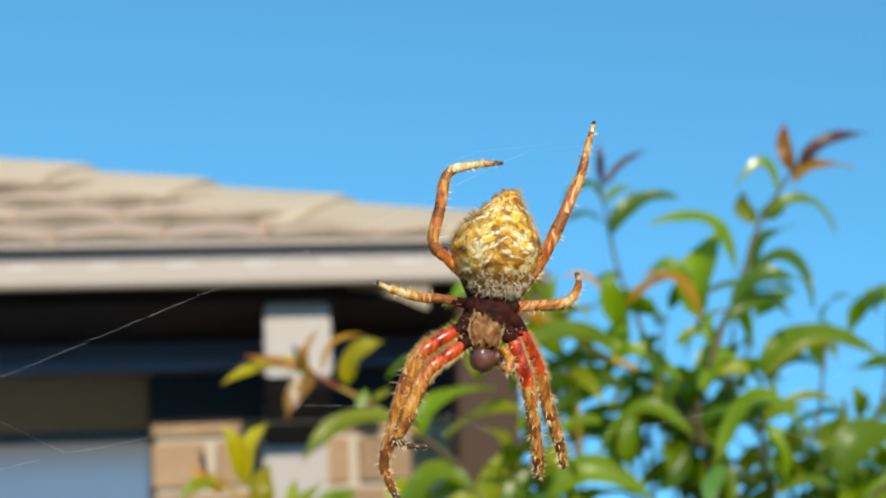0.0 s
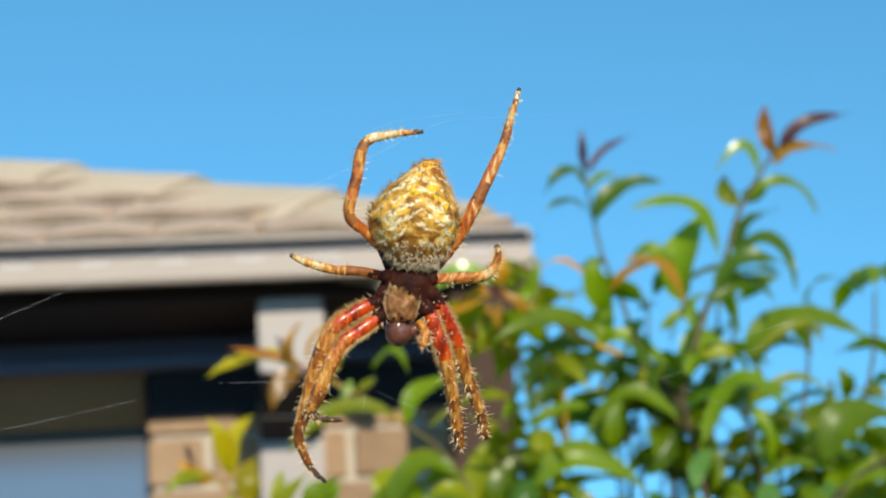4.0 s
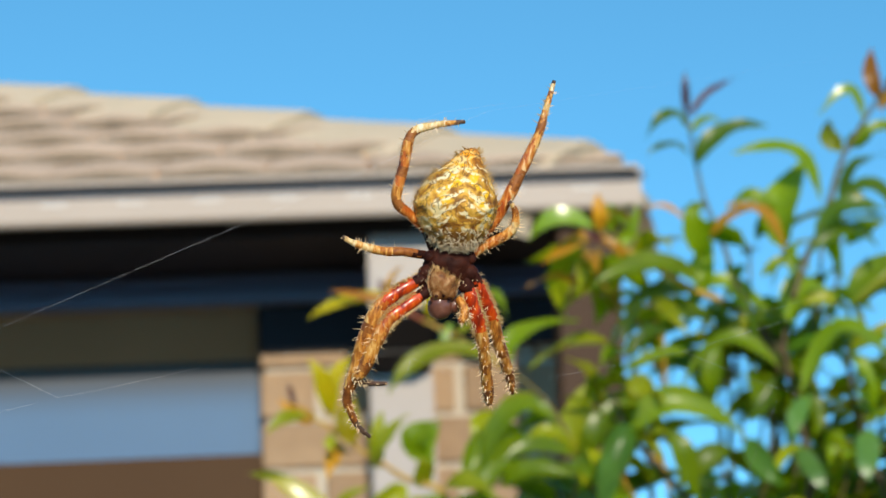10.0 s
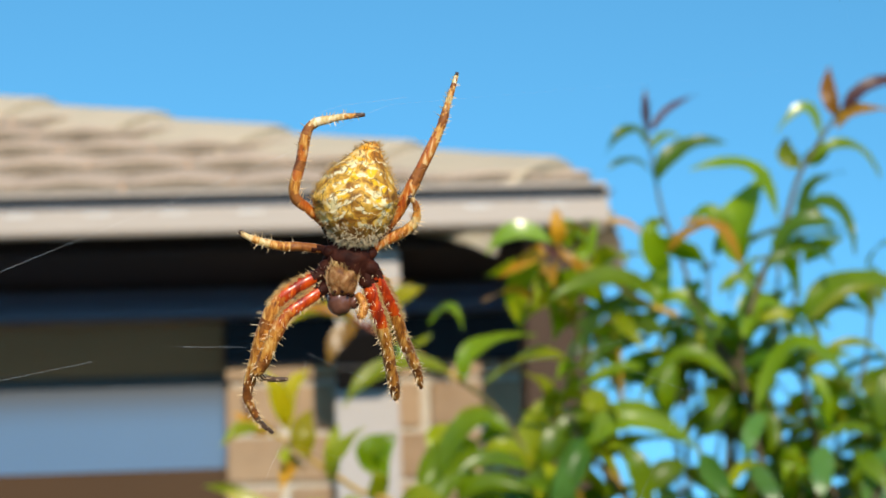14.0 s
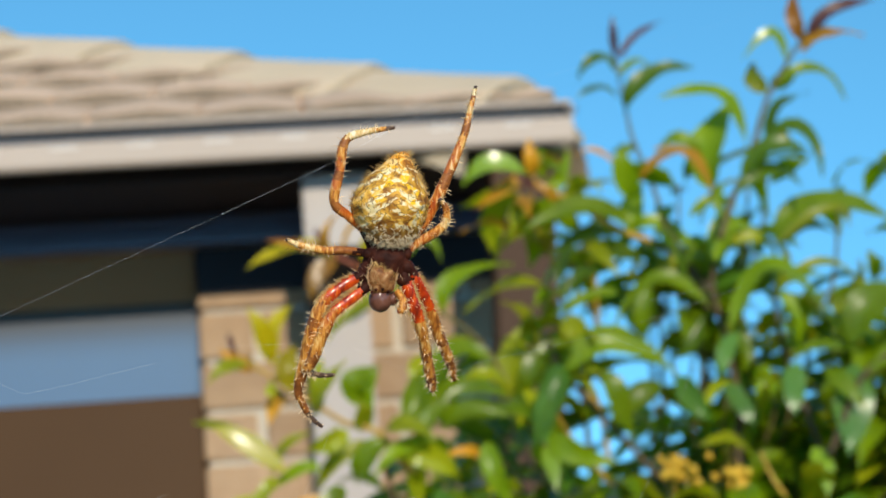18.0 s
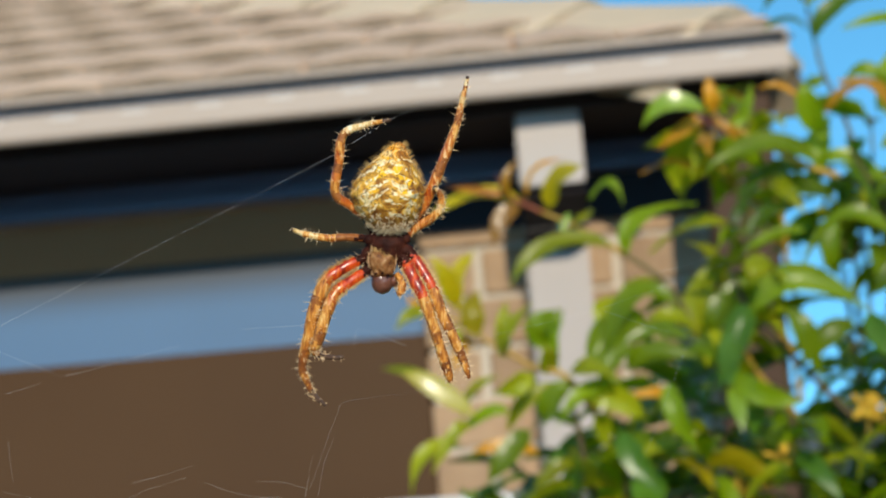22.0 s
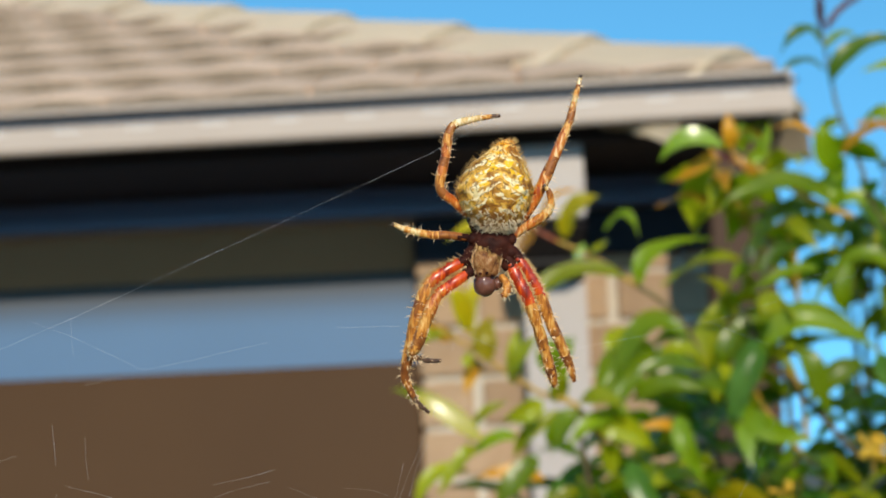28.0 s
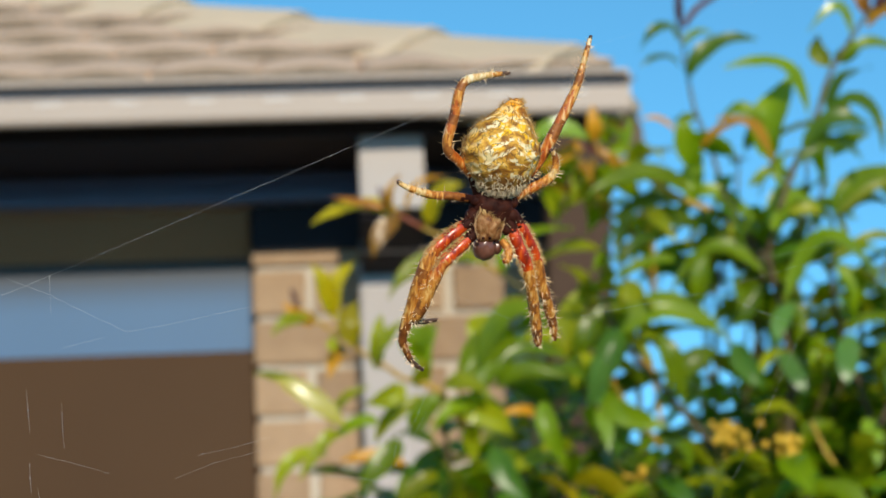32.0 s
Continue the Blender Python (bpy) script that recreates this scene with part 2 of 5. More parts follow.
# ---- eaves, gutter ----
eave = thing("eaves", -2.0, EAVE_Y + 0.05, 2.2, "dark shaded eaves with dark blue trim below the gutter", "eaves", kind="structure")
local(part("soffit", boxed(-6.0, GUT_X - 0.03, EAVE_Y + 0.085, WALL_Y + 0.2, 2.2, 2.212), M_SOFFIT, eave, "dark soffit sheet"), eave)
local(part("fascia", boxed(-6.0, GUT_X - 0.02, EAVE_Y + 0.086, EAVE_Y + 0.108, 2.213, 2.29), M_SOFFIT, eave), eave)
local(part("frieze_board", boxed(-6.0, 0.5, WALL_Y - 0.03, WALL_Y - 0.002, 2.142, 2.168, bevel=0.003), M_NAVY, eave, "dark blue glossy trim board"), eave)
# added dark sheet before the top bricks stands for the shade of the eaves
local(part("frieze_board", boxed(-0.0595, 0.5, WALL_Y - 0.012, WALL_Y - 0.0035, 2.057, 2.139, bevel=0.002), M_BRICK_SHADE, eave, "dark sheet over the bricks for the shade under the eaves"), eave)
local(part("frieze_board", boxed(-6.0, 0.5, WALL_Y - 0.018, WALL_Y - 0.002, 2.1685, 2.199, bevel=0.003), M_NAVY, eave, "dark blue glossy trim board"), eave)

gutter = thing("gutter", -2.0, EAVE_Y, 2.21, "pale taupe painted steel roof gutter with overflow slots", "gutter")
zt, zf, zb = 2.279, 2.253, 2.21
front = [(EAVE_Y + 0.004, zf), (EAVE_Y, zf - 0.004), (EAVE_Y, zb + 0.009), (EAVE_Y + 0.003, zb + 0.003), (EAVE_Y + 0.01, zb), (EAVE_Y + 0.084, zb + 0.032), (EAVE_Y + 0.084, zb + 0.035), (EAVE_Y + 0.011, zb + 0.004), (EAVE_Y + 0.006, zb + 0.005), (EAVE_Y + 0.004, zb + 0.01), (EAVE_Y + 0.004, zf - 0.006)]
local(part("trough", prism(front, -6.0, GUT_X), M_GUTTER, gutter), gutter)
# dark strip closes the gap and gives its shade by colour
local(part("recess_band", boxed(-6.0, GUT_X - 0.002, EAVE_Y + 0.014, EAVE_Y + 0.017, zb + 0.012, zt - 0.001), M_GAP, gutter, "strip coloured dark for the shaded gap under the lip"), gutter)
lip = [(EAVE_Y - 0.003, zt - 0.007), (EAVE_Y - 0.003, zt - 0.002), (EAVE_Y - 0.001, zt), (EAVE_Y + 0.012, zt), (EAVE_Y + 0.012, zt - 0.003), (EAVE_Y, zt - 0.008)]
local(part("lip", prism(lip, -6.0, GUT_X), M_GUTTER, gutter, "rolled front lip"), gutter)
end = [(EAVE_Y, zb), (EAVE_Y, zt - 0.003), (EAVE_Y + 0.084, zt + 0.004), (EAVE_Y + 0.084, zb + 0.032)]
local(part("end_stop", prism(end, GUT_X, GUT_X + 0.003), M_GUTTER, gutter), gutter)
for k in range(26):
    x = 0.47 - k * 0.116
    # slots drawn as white bars, the brightness of their lips put into the colour
    local(part("overflow_slot", boxed(x - 0.02, x + 0.02, EAVE_Y - 0.0012, EAVE_Y + 0.003, zf - 0.011, zf - 0.0085), M_WHITE, gutter), gutter)
side_gutter = thing("gutter", GUT_X, EAVE_Y + 0.1, 2.21, "pale taupe gutter along the side eaves", "gutter")
local(part("trough", boxed(GUT_X - 0.022, GUT_X, EAVE_Y + 0.09, 9.4, zb + 0.012, zf), M_GUTTER, side_gutter), side_gutter)

# ---- downpipe with its offset under the eaves ----
pipe = thing("downpipe", 0.183, WALL_Y - 0.04, 0.0, "light grey rectangular downpipe stepping back to the brick wall", "downpipe")
yo = 2.53


def rect_run(points, w, d, bm):
    rings = []
    for y, z, up in points:
        c, s = math.cos(radians(up)), math.sin(radians(up))
        rings.append([bm.verts.new((0.183 + sx * w / 2, y + sy * d / 2 * c, z + sy * d / 2 * s)) for sx, sy in ((-1, -1), (1, -1), (1, 1), (-1, 1))])
    for a, b in zip(rings, rings[1:]):
        for k in range(4):
            bm.faces.new((a[k], a[(k + 1) % 4], b[(k + 1) % 4], b[k]))
    bm.faces.new(rings[0])
    bm.faces.new(rings[-1][::-1])
    return bm


def run(points, w=0.104, d=0.07):
    bm = rect_run(points, w, d, bmesh.new())
    bmesh.ops.bevel(bm, geom=[e for e in bm.edges if abs((e.verts[0].co - e.verts[1].co).x) < 1e-6], offset=0.004, segments=2, affect="EDGES")
    return bm


local(part("upper_pipe", run([(yo + 0.035, 2.2, 0), (yo + 0.035, 2.083, 0)]), M_PIPE, pipe), pipe)
# dark colour on the spout in place of pipe paint in shade
local(part("spout", run([(yo + 0.035, 2.232, 0), (yo + 0.035, 2.2005, 0)], 0.08, 0.05), M_SOFFIT, pipe, "outlet spout coloured dark for the shade below the gutter"), pipe)
# soffit colour on the elbow paints the deep shade of its underside
local(part("offset_pipe", run([(yo + 0.035, 2.0825, 30), (WALL_Y - 0.05, 2.012, 30)], 0.104, 0.06), M_SOFFIT, pipe, "sloping elbow coloured dark for its shaded underside"), pipe)
local(part("elbow_joint", run([(2.68, 2.0457, 30), (2.687, 2.0435, 30)], 0.108, 0.066), M_PIPE, pipe, "pale joint strip"), pipe)
local(part("lower_pipe", run([(WALL_Y - 0.05, 2.028, 0), (WALL_Y - 0.05, 0.03, 0)], 0.108, 0.076), M_PIPE, pipe), pipe)
local(part("strap", boxed(0.115, 0.251, WALL_Y - 0.084, WALL_Y - 0.004, 1.2, 1.225, bevel=0.002), M_PIPE, pipe), pipe)

# ---- corner post ----
post = thing("corner_post", 0.470, 2.52, 0.0, "dark brown painted corner post under the end of the eaves", "post")
pb = boxed(-0.05, 0.05, -0.02, 0.06, 0.0, 2.209, bevel=0.004, seg=2)
for v in pb.verts:
    v.co.x += max(-0.06, (v.co.z - 2.0) * 0.06)
part("shaft", pb, M_BROWN, post)
part("foot_plate", boxed(-0.14, 0.02, -0.06, 0.1, 0.0, 0.012, bevel=0.002), M_BROWN, post)

# ---- white ledge below the opening ----
ledge = thing("window_ledge", -1.0, 2.7, 1.6, "bright white painted ledge below the wide opening", "ledge")
local(part("slab", boxed(-3.0, 0.3, 2.66, WALL_Y - 0.09, 1.535, 1.6, bevel=0.012, seg=3), M_WHITE, ledge), ledge)
local(part("bracket", prism([(2.7, 1.53), (WALL_Y + 0.01, 1.53), (WALL_Y + 0.01, 1.38)], -0.9, -0.86), M_WHITE, ledge), ledge)

# ---- roof ----
PITCH = 0.4265
ROOF_Y, ROOF_Z = 2.45, 2.268


def roof_z(y):
    return ROOF_Z + PITCH * (y - ROOF_Y)


HIP_SUM = 3.02  # x + y along the hip line
roof = tagged(new("roof"), "hipped roof of weathered sandy concrete tiles with lichen", "roof", kind="structure")
rb = bmesh.new()
apex_y = 5.9
ridge_x = HIP_SUM - apex_y
v = [rb.verts.new(p) for p in ((HIP_SUM - ROOF_Y, ROOF_Y, roof_z(ROOF_Y)), (-6.3, ROOF_Y, roof_z(ROOF_Y)), (-6.3, apex_y, roof_z(apex_y)), (ridge_x, apex_y, roof_z(apex_y)), (HIP_SUM - ROOF_Y, 2 * apex_y - ROOF_Y, roof_z(ROOF_Y)), (-6.3, 2 * apex_y - ROOF_Y, roof_z(ROOF_Y)))]
rb.faces.new((v[0], v[3], v[2], v[1]))
rb.faces.new((v[0], v[4], v[3]))
rb.faces.new((v[3], v[4], v[5], v[2]))
part("sarking", rb, M_TILE, roof)

ROLL, GAUGE, THICK = 0.165, 0.222, 0.024


def tile_mesh(width, room, seed):
    """A low-profile tile with one shallow roll and a thick worn front edge, trimmed where the hip leaves it no room."""
    bm = bmesh.new()
    nx = max(4, int(width / 0.0165))
    length = GAUGE + 0.05
    top, low = [], []
    for j, s in enumerate((0.0, 0.006, length)):
        ra, rl = [], []
        for i in range(nx + 1):
            x = width * i / nx
            x = min(x, max(0.0015 * i, room - s * 0.92))
            wave = -0.0036 * math.cos(x / ROLL * math.tau) + 0.0012 * noise.noise(Vector((x * 25, seed, s * 9)))
            drop = 0.004 if j == 0 else 0.0
            lift = THICK * (1 - s / length)
            ra.append(bm.verts.new((x, s * 0.92, s * 0.392 + wave + lift - drop)))
            rl.append(bm.verts.new((x, s * 0.92, s * 0.392 + wave * 0.9 + lift - THICK - 0.001 + 0.0025 * noise.noise(Vector((x * 60, seed, 3))))))
        top.append(ra)
        low.append(rl)
    for i in range(nx):
        for j in range(2):
            bm.faces.new((top[j][i], top[j][i + 1], top[j + 1][i + 1], top[j + 1][i]))
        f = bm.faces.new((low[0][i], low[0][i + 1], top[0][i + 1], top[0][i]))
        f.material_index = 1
    for side in (0, nx):
        f = bm.faces.new((low[0][side], top[0][side], top[1][side], top[2][side], low[2][side]))
    me = bpy.data.meshes.new("tile")
    bmesh.ops.recalc_face_normals(bm, faces=bm.faces)
    bm.to_mesh(me)
    bm.free()
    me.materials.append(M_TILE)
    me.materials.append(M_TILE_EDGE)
    for p in me.polygons:
        p.use_smooth = p.material_index == 0
    return me


whole = [tile_mesh(0.1625, 9.0, s) for s in range(8)]
rnd = random.Random(11)
for row in range(15):
    y = 2.462 + row * GAUGE * 0.92
    edge = HIP_SUM - y - 0.02
    x = -2.2 + (0.0825 if row % 2 else 0.0) + 0.03
    while x < edge - 0.02:
        room = edge - x
        me = whole[rnd.randrange(8)] if room > 0.42 else tile_mesh(min(0.1625, room), room, rnd.random() * 40)
        t = new("roof_tile", me)
        t.parent = roof
        t.location = (x + rnd.uniform(-0.002, 0.002), y + rnd.uniform(-0.004, 0.004), roof_z(y) + 0.004 + rnd.uniform(0, 0.0015))
        x += 0.165

# hip cappings bedded in mortar
OUT = Vector((-1, -1, 0)).normalized()
hip_ends = [0.500, 0.283, 0.043, -0.208, -0.49, -0.78, -1.10, -1.38, -1.66, -1.94, -2.22, -2.5]


def hip_at(x, up=0.0):
    return Vector((x, HIP_SUM - x, 2.322 + (0.5 - x) * 0.4275 + up))


def capping(x0, x1, seed):
    bm = bmesh.new()
    rows = []
    for x, up in ((x0, 0.017), (x0 - 0.008, 0.02), ((x0 + x1) / 2, 0.012), (x1 - 0.03, 0.004)):
        c = hip_at(x, up)
        grow = 1.08 if x > x1 + 0.05 else 1.0
        ring = []
        for out, drop in ((-0.145, -0.072), (-0.08, -0.032), (-0.02, -0.003), (0.0, 0.0), (0.02, -0.003), (0.08, -0.032), (0.145, -0.072)):
            k = 0.0015 * noise.noise(Vector((out * 30, x * 20, seed)))
            ring.append(c + OUT * out * grow + Vector((0, 0, drop * grow + k)))
        ring = [Vector((p.x, max(p.y, EAVE_Y + 0.016), p.z)) for p in ring]
        for out, drop in ((0.142, -0.088), (0.0, -0.016), (-0.142, -0.088)):
            p = c + OUT * out * grow + Vector((0, 0, drop * grow))
            ring.append(Vector((p.x, max(p.y, EAVE_Y + 0.016), p.z)))
        rows.append([bm.verts.new(p) for p in ring])
    n = len(rows[0])
    for a, b in zip(rows, rows[1:]):
        for k in range(n):
            bm.faces.new((a[k], a[(k + 1) % n], b[(k + 1) % n], b[k]))
    bm.faces.new(rows[0]).material_index = 1
    bm.faces.new(rows[-1][::-1])
    return bm


for k, (a, b) in enumerate(zip(hip_ends, hip_ends[1:])):
    part("hip_tile", capping(a, b, k), [M_HIP, M_POINTING], roof, "sandy angular hip tile")
    pb = bmesh.new()
    n = 14
    for sgn in (1, -1):
        last = None
        for i in range(n + 1):
            x = a + (b - a) * i / n
            c = hip_at(x)
            wob = 0.006 * noise.noise(Vector((x * 30, sgn, 2))) + 0.003 * noise.noise(Vector((x * 90, sgn, 5)))
            q = (pb.verts.new(c + OUT * sgn * 0.136 + Vector((0, 0, -0.069))), pb.verts.new(c + OUT * sgn * (0.158 + wob) + Vector((0, 0, -0.098))), pb.verts.new(c + OUT * sgn * (0.166 + wob) + Vector((0, 0, -0.152 + wob))))
            for w in q:
                w.co.y = max(w.co.y, EAVE_Y + 0.02)
            if last:
                pb.faces.new((last[0], last[1], q[1], q[0]))
                pb.faces.new((last[1], last[2], q[2], q[1]))
            last = q
    part("pointing", pb, M_POINTING, roof, "grey weathered mortar pointing", smooth=True)
eb = bmesh.new()
c = hip_at(0.5, 0.01)
ring = [eb.verts.new(c + OUT * o + Vector((0.004, -0.004, d))) for o, d in ((-0.12, -0.075), (-0.06, -0.025), (0, 0.0), (0.06, -0.025), (0.12, -0.075), (0.1, -0.1), (-0.1, -0.1))]
for w in ring:
    w.co.y = max(w.co.y, EAVE_Y + 0.02)
eb.faces.new(ring)
part("pointing", eb, M_POINTING, roof, "mortar filling the hip end")


def lichen(x, y, z, r, seed):
    bm = bmesh.new()
    rr = random.Random(seed)
    for _ in range(7):
        c = Vector((x + rr.gauss(0, r), y + rr.gauss(0, r * 0.3), z + rr.gauss(0, r * 0.6)))
        m = Matrix.Translation(c) @ Matrix.Diagonal((r * rr.uniform(0.5, 1), r * 0.4, r * rr.uniform(0.4, 0.9), 1))
        bmesh.ops.create_icosphere(bm, subdivisions=1, radius=1, matrix=m)
    part("lichen", bm, M_LICHEN, roof, "yellow crusty lichen")


lichen(-0.118, 2.926, 2.474, 0.008, 1)
lichen(0.06, 2.748, 2.401, 0.005, 2)

# ---- bricks of the pier ----
brick_sizes = {}
brnd = random.Random(4)


def brick(x0, x1, z0):
    key = round(x1 - x0, 3)
    if key not in brick_sizes:
        bm = boxed(0, x1 - x0, 0, 0.1, 0, C - 0.0105, bevel=0.0035, seg=1)
        for v in bm.verts:
            v.co += Vector((noise.noise(v.co * 40 + Vector((key, 0, 0))), noise.noise(v.co * 50), noise.noise(v.co * 45))) * 0.002
        me = bpy.data.meshes.new("brick")
        bmesh.ops.recalc_face_normals(bm, faces=bm.faces)
        bm.to_mesh(me)
        bm.free()
        me.materials.append(M_BRICK)
        brick_sizes[key] = me
    b = new("brick", brick_sizes[key])
    b.parent = wall
    b.location = (x0, WALL_Y + brnd.uniform(-0.002, 0.003), z0)


for row in range(25):
    z = Z0 + row * C + 0.005
    if z + C > 2.21 or z < 0:
        continue
    xs = [-0.061, 0.048, 0.295, 0.545] if row % 2 == 1 else [-0.061, 0.17, 0.42, 0.545]
    for a, b in zip(xs, xs[1:]):
        brick(a, b - (0.016 if b < 0.54 else 0), z)
# plain course over the opening and a lining that closes it
tagged(link_mesh("wall_head", boxed(-6.0, -0.0615, WALL_Y, WALL_Y + 0.11, 2.139, 2.199), M_BRICK), "shaded brick head over the wide opening", "wall", kind="structure")
tagged(link_mesh("wall_lining", boxed(-6.0, 0.43, WALL_Y + 0.16, WALL_Y + 0.18, 0.0, 2.199), M_WALL), "plain inner lining behind the opening", "wall", kind="structure")

# ---- the spider in its web ----
U = 0.0000909  # one unit of the spider's drawing
REST = Matrix(((0.9935, 0.0804, 0.0801), (0.0919, -0.1555, -0.9836), (-0.0666, 0.9846, -0.1618))).to_4x4()
SPIDER_AT = Vector((0.12225, 0.28577, 1.74066))


def ramp_paint(name, stops, scale, distort, rough, bump=0.0, coat=0.0, sss=0.0, stretch=(1, 1, 1), detail=4):
    """Mottled colours from a ramp over distorted noise, for small living things."""
    m = bpy.data.materials.new(name)
    m.use_nodes = True
    nodes, link = m.node_tree.nodes, m.node_tree.links.new
    b = nodes["Principled BSDF"]
    b.inputs["Roughness"].default_value = rough
    b.inputs["Specular IOR Level"].default_value = 0.3
    b.inputs["Coat Weight"].default_value = coat
    b.inputs["Coat Roughness"].default_value = 0.2
    b.inputs["Subsurface Weight"].default_value = sss
    b.inputs["Subsurface Radius"].default_value = (1.0, 0.45, 0.2)
    b.inputs["Subsurface Scale"].default_value = 0.0005
    co = nodes.new("ShaderNodeTexCoord")
    mp = nodes.new("ShaderNodeMapping")
    mp.inputs["Scale"].default_value = stretch
    link(co.outputs["Object"], mp.inputs["Vector"])
    n = nodes.new("ShaderNodeTexNoise")
    n.inputs["Scale"].default_value = scale
    n.inputs["Detail"].default_value = detail
    n.inputs["Distortion"].default_value = distort
    link(mp.outputs[0], n.inputs["Vector"])
    src = n.outputs["Fac"]
    r = nodes.new("ShaderNodeValToRGB")
    el = r.color_ramp.elements
    el[0].position, el[0].color = stops[0][0], (*stops[0][1], 1)
    el[1].position, el[1].color = stops[-1][0], (*stops[-1][1], 1)
    for p, c in stops[1:-1]:
        el.new(p).color = (*c, 1)
    link(src, r.inputs[0])
    link(r.outputs[0], b.inputs["Base Color"])
    if bump:
        bp = nodes.new("ShaderNodeBump")
        bp.inputs["Strength"].default_value = bump
        bp.inputs["Distance"].default_value = 0.0003
        link(src, bp.inputs["Height"])
        link(bp.outputs[0], b.inputs["Normal"])
    return m


def abdomen_paint():
    """Scaly tan and cream skin with two zigzag chains of yellow, white flecks between them, golden towards the tip."""
    m = bpy.data.materials.new("abdomen_pattern")
    m.use_nodes = True
    nodes, link = m.node_tree.nodes, m.node_tree.links.new
    b = nodes["Principled BSDF"]
    b.inputs["Roughness"].default_value = 0.62
    b.inputs["Specular IOR Level"].default_value = 0.3

    def calc(kind, a, c=0.0, e=0.0):
        q = nodes.new("ShaderNodeMath")
        q.operation = kind
        for k, x in enumerate((a, c, e)):
            if isinstance(x, (int, float)):
                q.inputs[k].default_value = x
            else:
                link(x, q.inputs[k])
        return q.outputs[0]

    def step(x, lo, hi):
        q = nodes.new("ShaderNodeMapRange")
        q.interpolation_type = "SMOOTHSTEP"
        q.inputs[1].default_value, q.inputs[2].default_value = lo, hi
        link(x, q.inputs[0])
        return q.outputs[0]

    def mix(f, a, c, kind="MIX"):
        q = nodes.new("ShaderNodeMix")
        q.data_type, q.blend_type = "RGBA", kind
        for k, x in ((0, f), (6, a), (7, c)):
            if isinstance(x, float):
                q.inputs[k].default_value = x
            elif isinstance(x, tuple):
                q.inputs[k].default_value = (*x, 1)
            else:
                link(x, q.inputs[k])
        return q.outputs[2]

    co = nodes.new("ShaderNodeTexCoord")
    unit = nodes.new("ShaderNodeVectorMath")
    unit.operation = "SCALE"
    unit.inputs["Scale"].default_value = 1 / U
    link(co.outputs["Object"], unit.inputs[0])

    def grain(scale, detail, distort):
        q = nodes.new("ShaderNodeTexNoise")
        q.inputs["Scale"].default_value = scale
        q.inputs["Detail"].default_value = detail
        q.inputs["Distortion"].default_value = distort
        link(unit.outputs[0], q.inputs["Vector"])
        return q.outputs["Fac"]

    fine, curl, wide, fleck = grain(0.036, 3, 1.3), grain(0.03, 2, 2.0), grain(0.03, 2, 0.3), grain(0.044, 2, 1.4)
    xyz = nodes.new("ShaderNodeSeparateXYZ")
    link(unit.outputs[0], xyz.inputs[0])
    y = xyz.outputs[1]
    side = calc("ABSOLUTE", calc("ADD", xyz.outputs[0], calc("MULTIPLY_ADD", wide, 26.0, -18.0)))
    half = calc("MULTIPLY_ADD", y, -0.36, 27.0)
    zig = calc("PINGPONG", calc("MULTIPLY_ADD", fine, 16.0, y), 14.0)
    chain = calc("ABSOLUTE", calc("SUBTRACT", side, calc("MULTIPLY_ADD", zig, 1.1, calc("SUBTRACT", half, 8.0))))
    chain = calc("MULTIPLY", calc("SUBTRACT", 1.0, step(chain, 4.5, 9.0)), step(y, -52.0, -22.0))
    cross = calc("ABSOLUTE", calc("SUBTRACT", calc("PINGPONG", calc("MULTIPLY_ADD", side, 0.55, calc("MULTIPLY_ADD", fleck, 30.0, y)), 17.0), 8.0))
    cross = calc("MULTIPLY", calc("SUBTRACT", 1.0, step(cross, 2.2, 4.6)), calc("SUBTRACT", 1.0, step(side, 40.0, 62.0)))
    r = nodes.new("ShaderNodeValToRGB")
    el = r.color_ramp.elements
    el[0].position, el[0].color = 0.31, (0.18, 0.06, 0.008, 1)
    el[1].position, el[1].color = 0.7, (0.95, 0.66, 0.22, 1)
    for p, c in ((0.42, (0.38, 0.16, 0.018, 1)), (0.52, (0.66, 0.33, 0.036, 1)), (0.61, (0.84, 0.48, 0.08, 1))):
        el.new(p).color = c
    link(fine, r.inputs[0])
    pale = mix(step(fleck, 0.44, 0.56), (1.0, 0.54, 0.012), (0.97, 0.78, 0.38))
    skin = mix(calc("MULTIPLY", chain, 0.9), r.outputs[0], pale)
    skin = mix(calc("MULTIPLY", cross, step(fleck, 0.44, 0.52)), skin, (0.95, 0.78, 0.45))
    crease = calc("SUBTRACT", 1.0, step(calc("ABSOLUTE", calc("SUBTRACT", curl, 0.5)), 0.01, 0.03))
    skin = mix(calc("MULTIPLY", crease, 0.75), skin, (0.18, 0.08, 0.018))
    skin = mix(step(y, 28.0, 74.0), skin, (1.0, 0.68, 0.26), "MULTIPLY")
    skin = mix(calc("MULTIPLY", calc("SUBTRACT", 1.0, step(y, -72.0, -44.0)), 0.8), skin, (0.15, 0.075, 0.025))
    link(skin, b.inputs["Base Color"])
    bp = nodes.new("ShaderNodeBump")
    bp.inputs["Strength"].default_value = 0.6
    bp.inputs["Distance"].default_value = 0.0003
    link(calc("SUBTRACT", fine, calc("MULTIPLY", crease, 0.25)), bp.inputs["Height"])
    link(bp.outputs[0], b.inputs["Normal"])
    return m


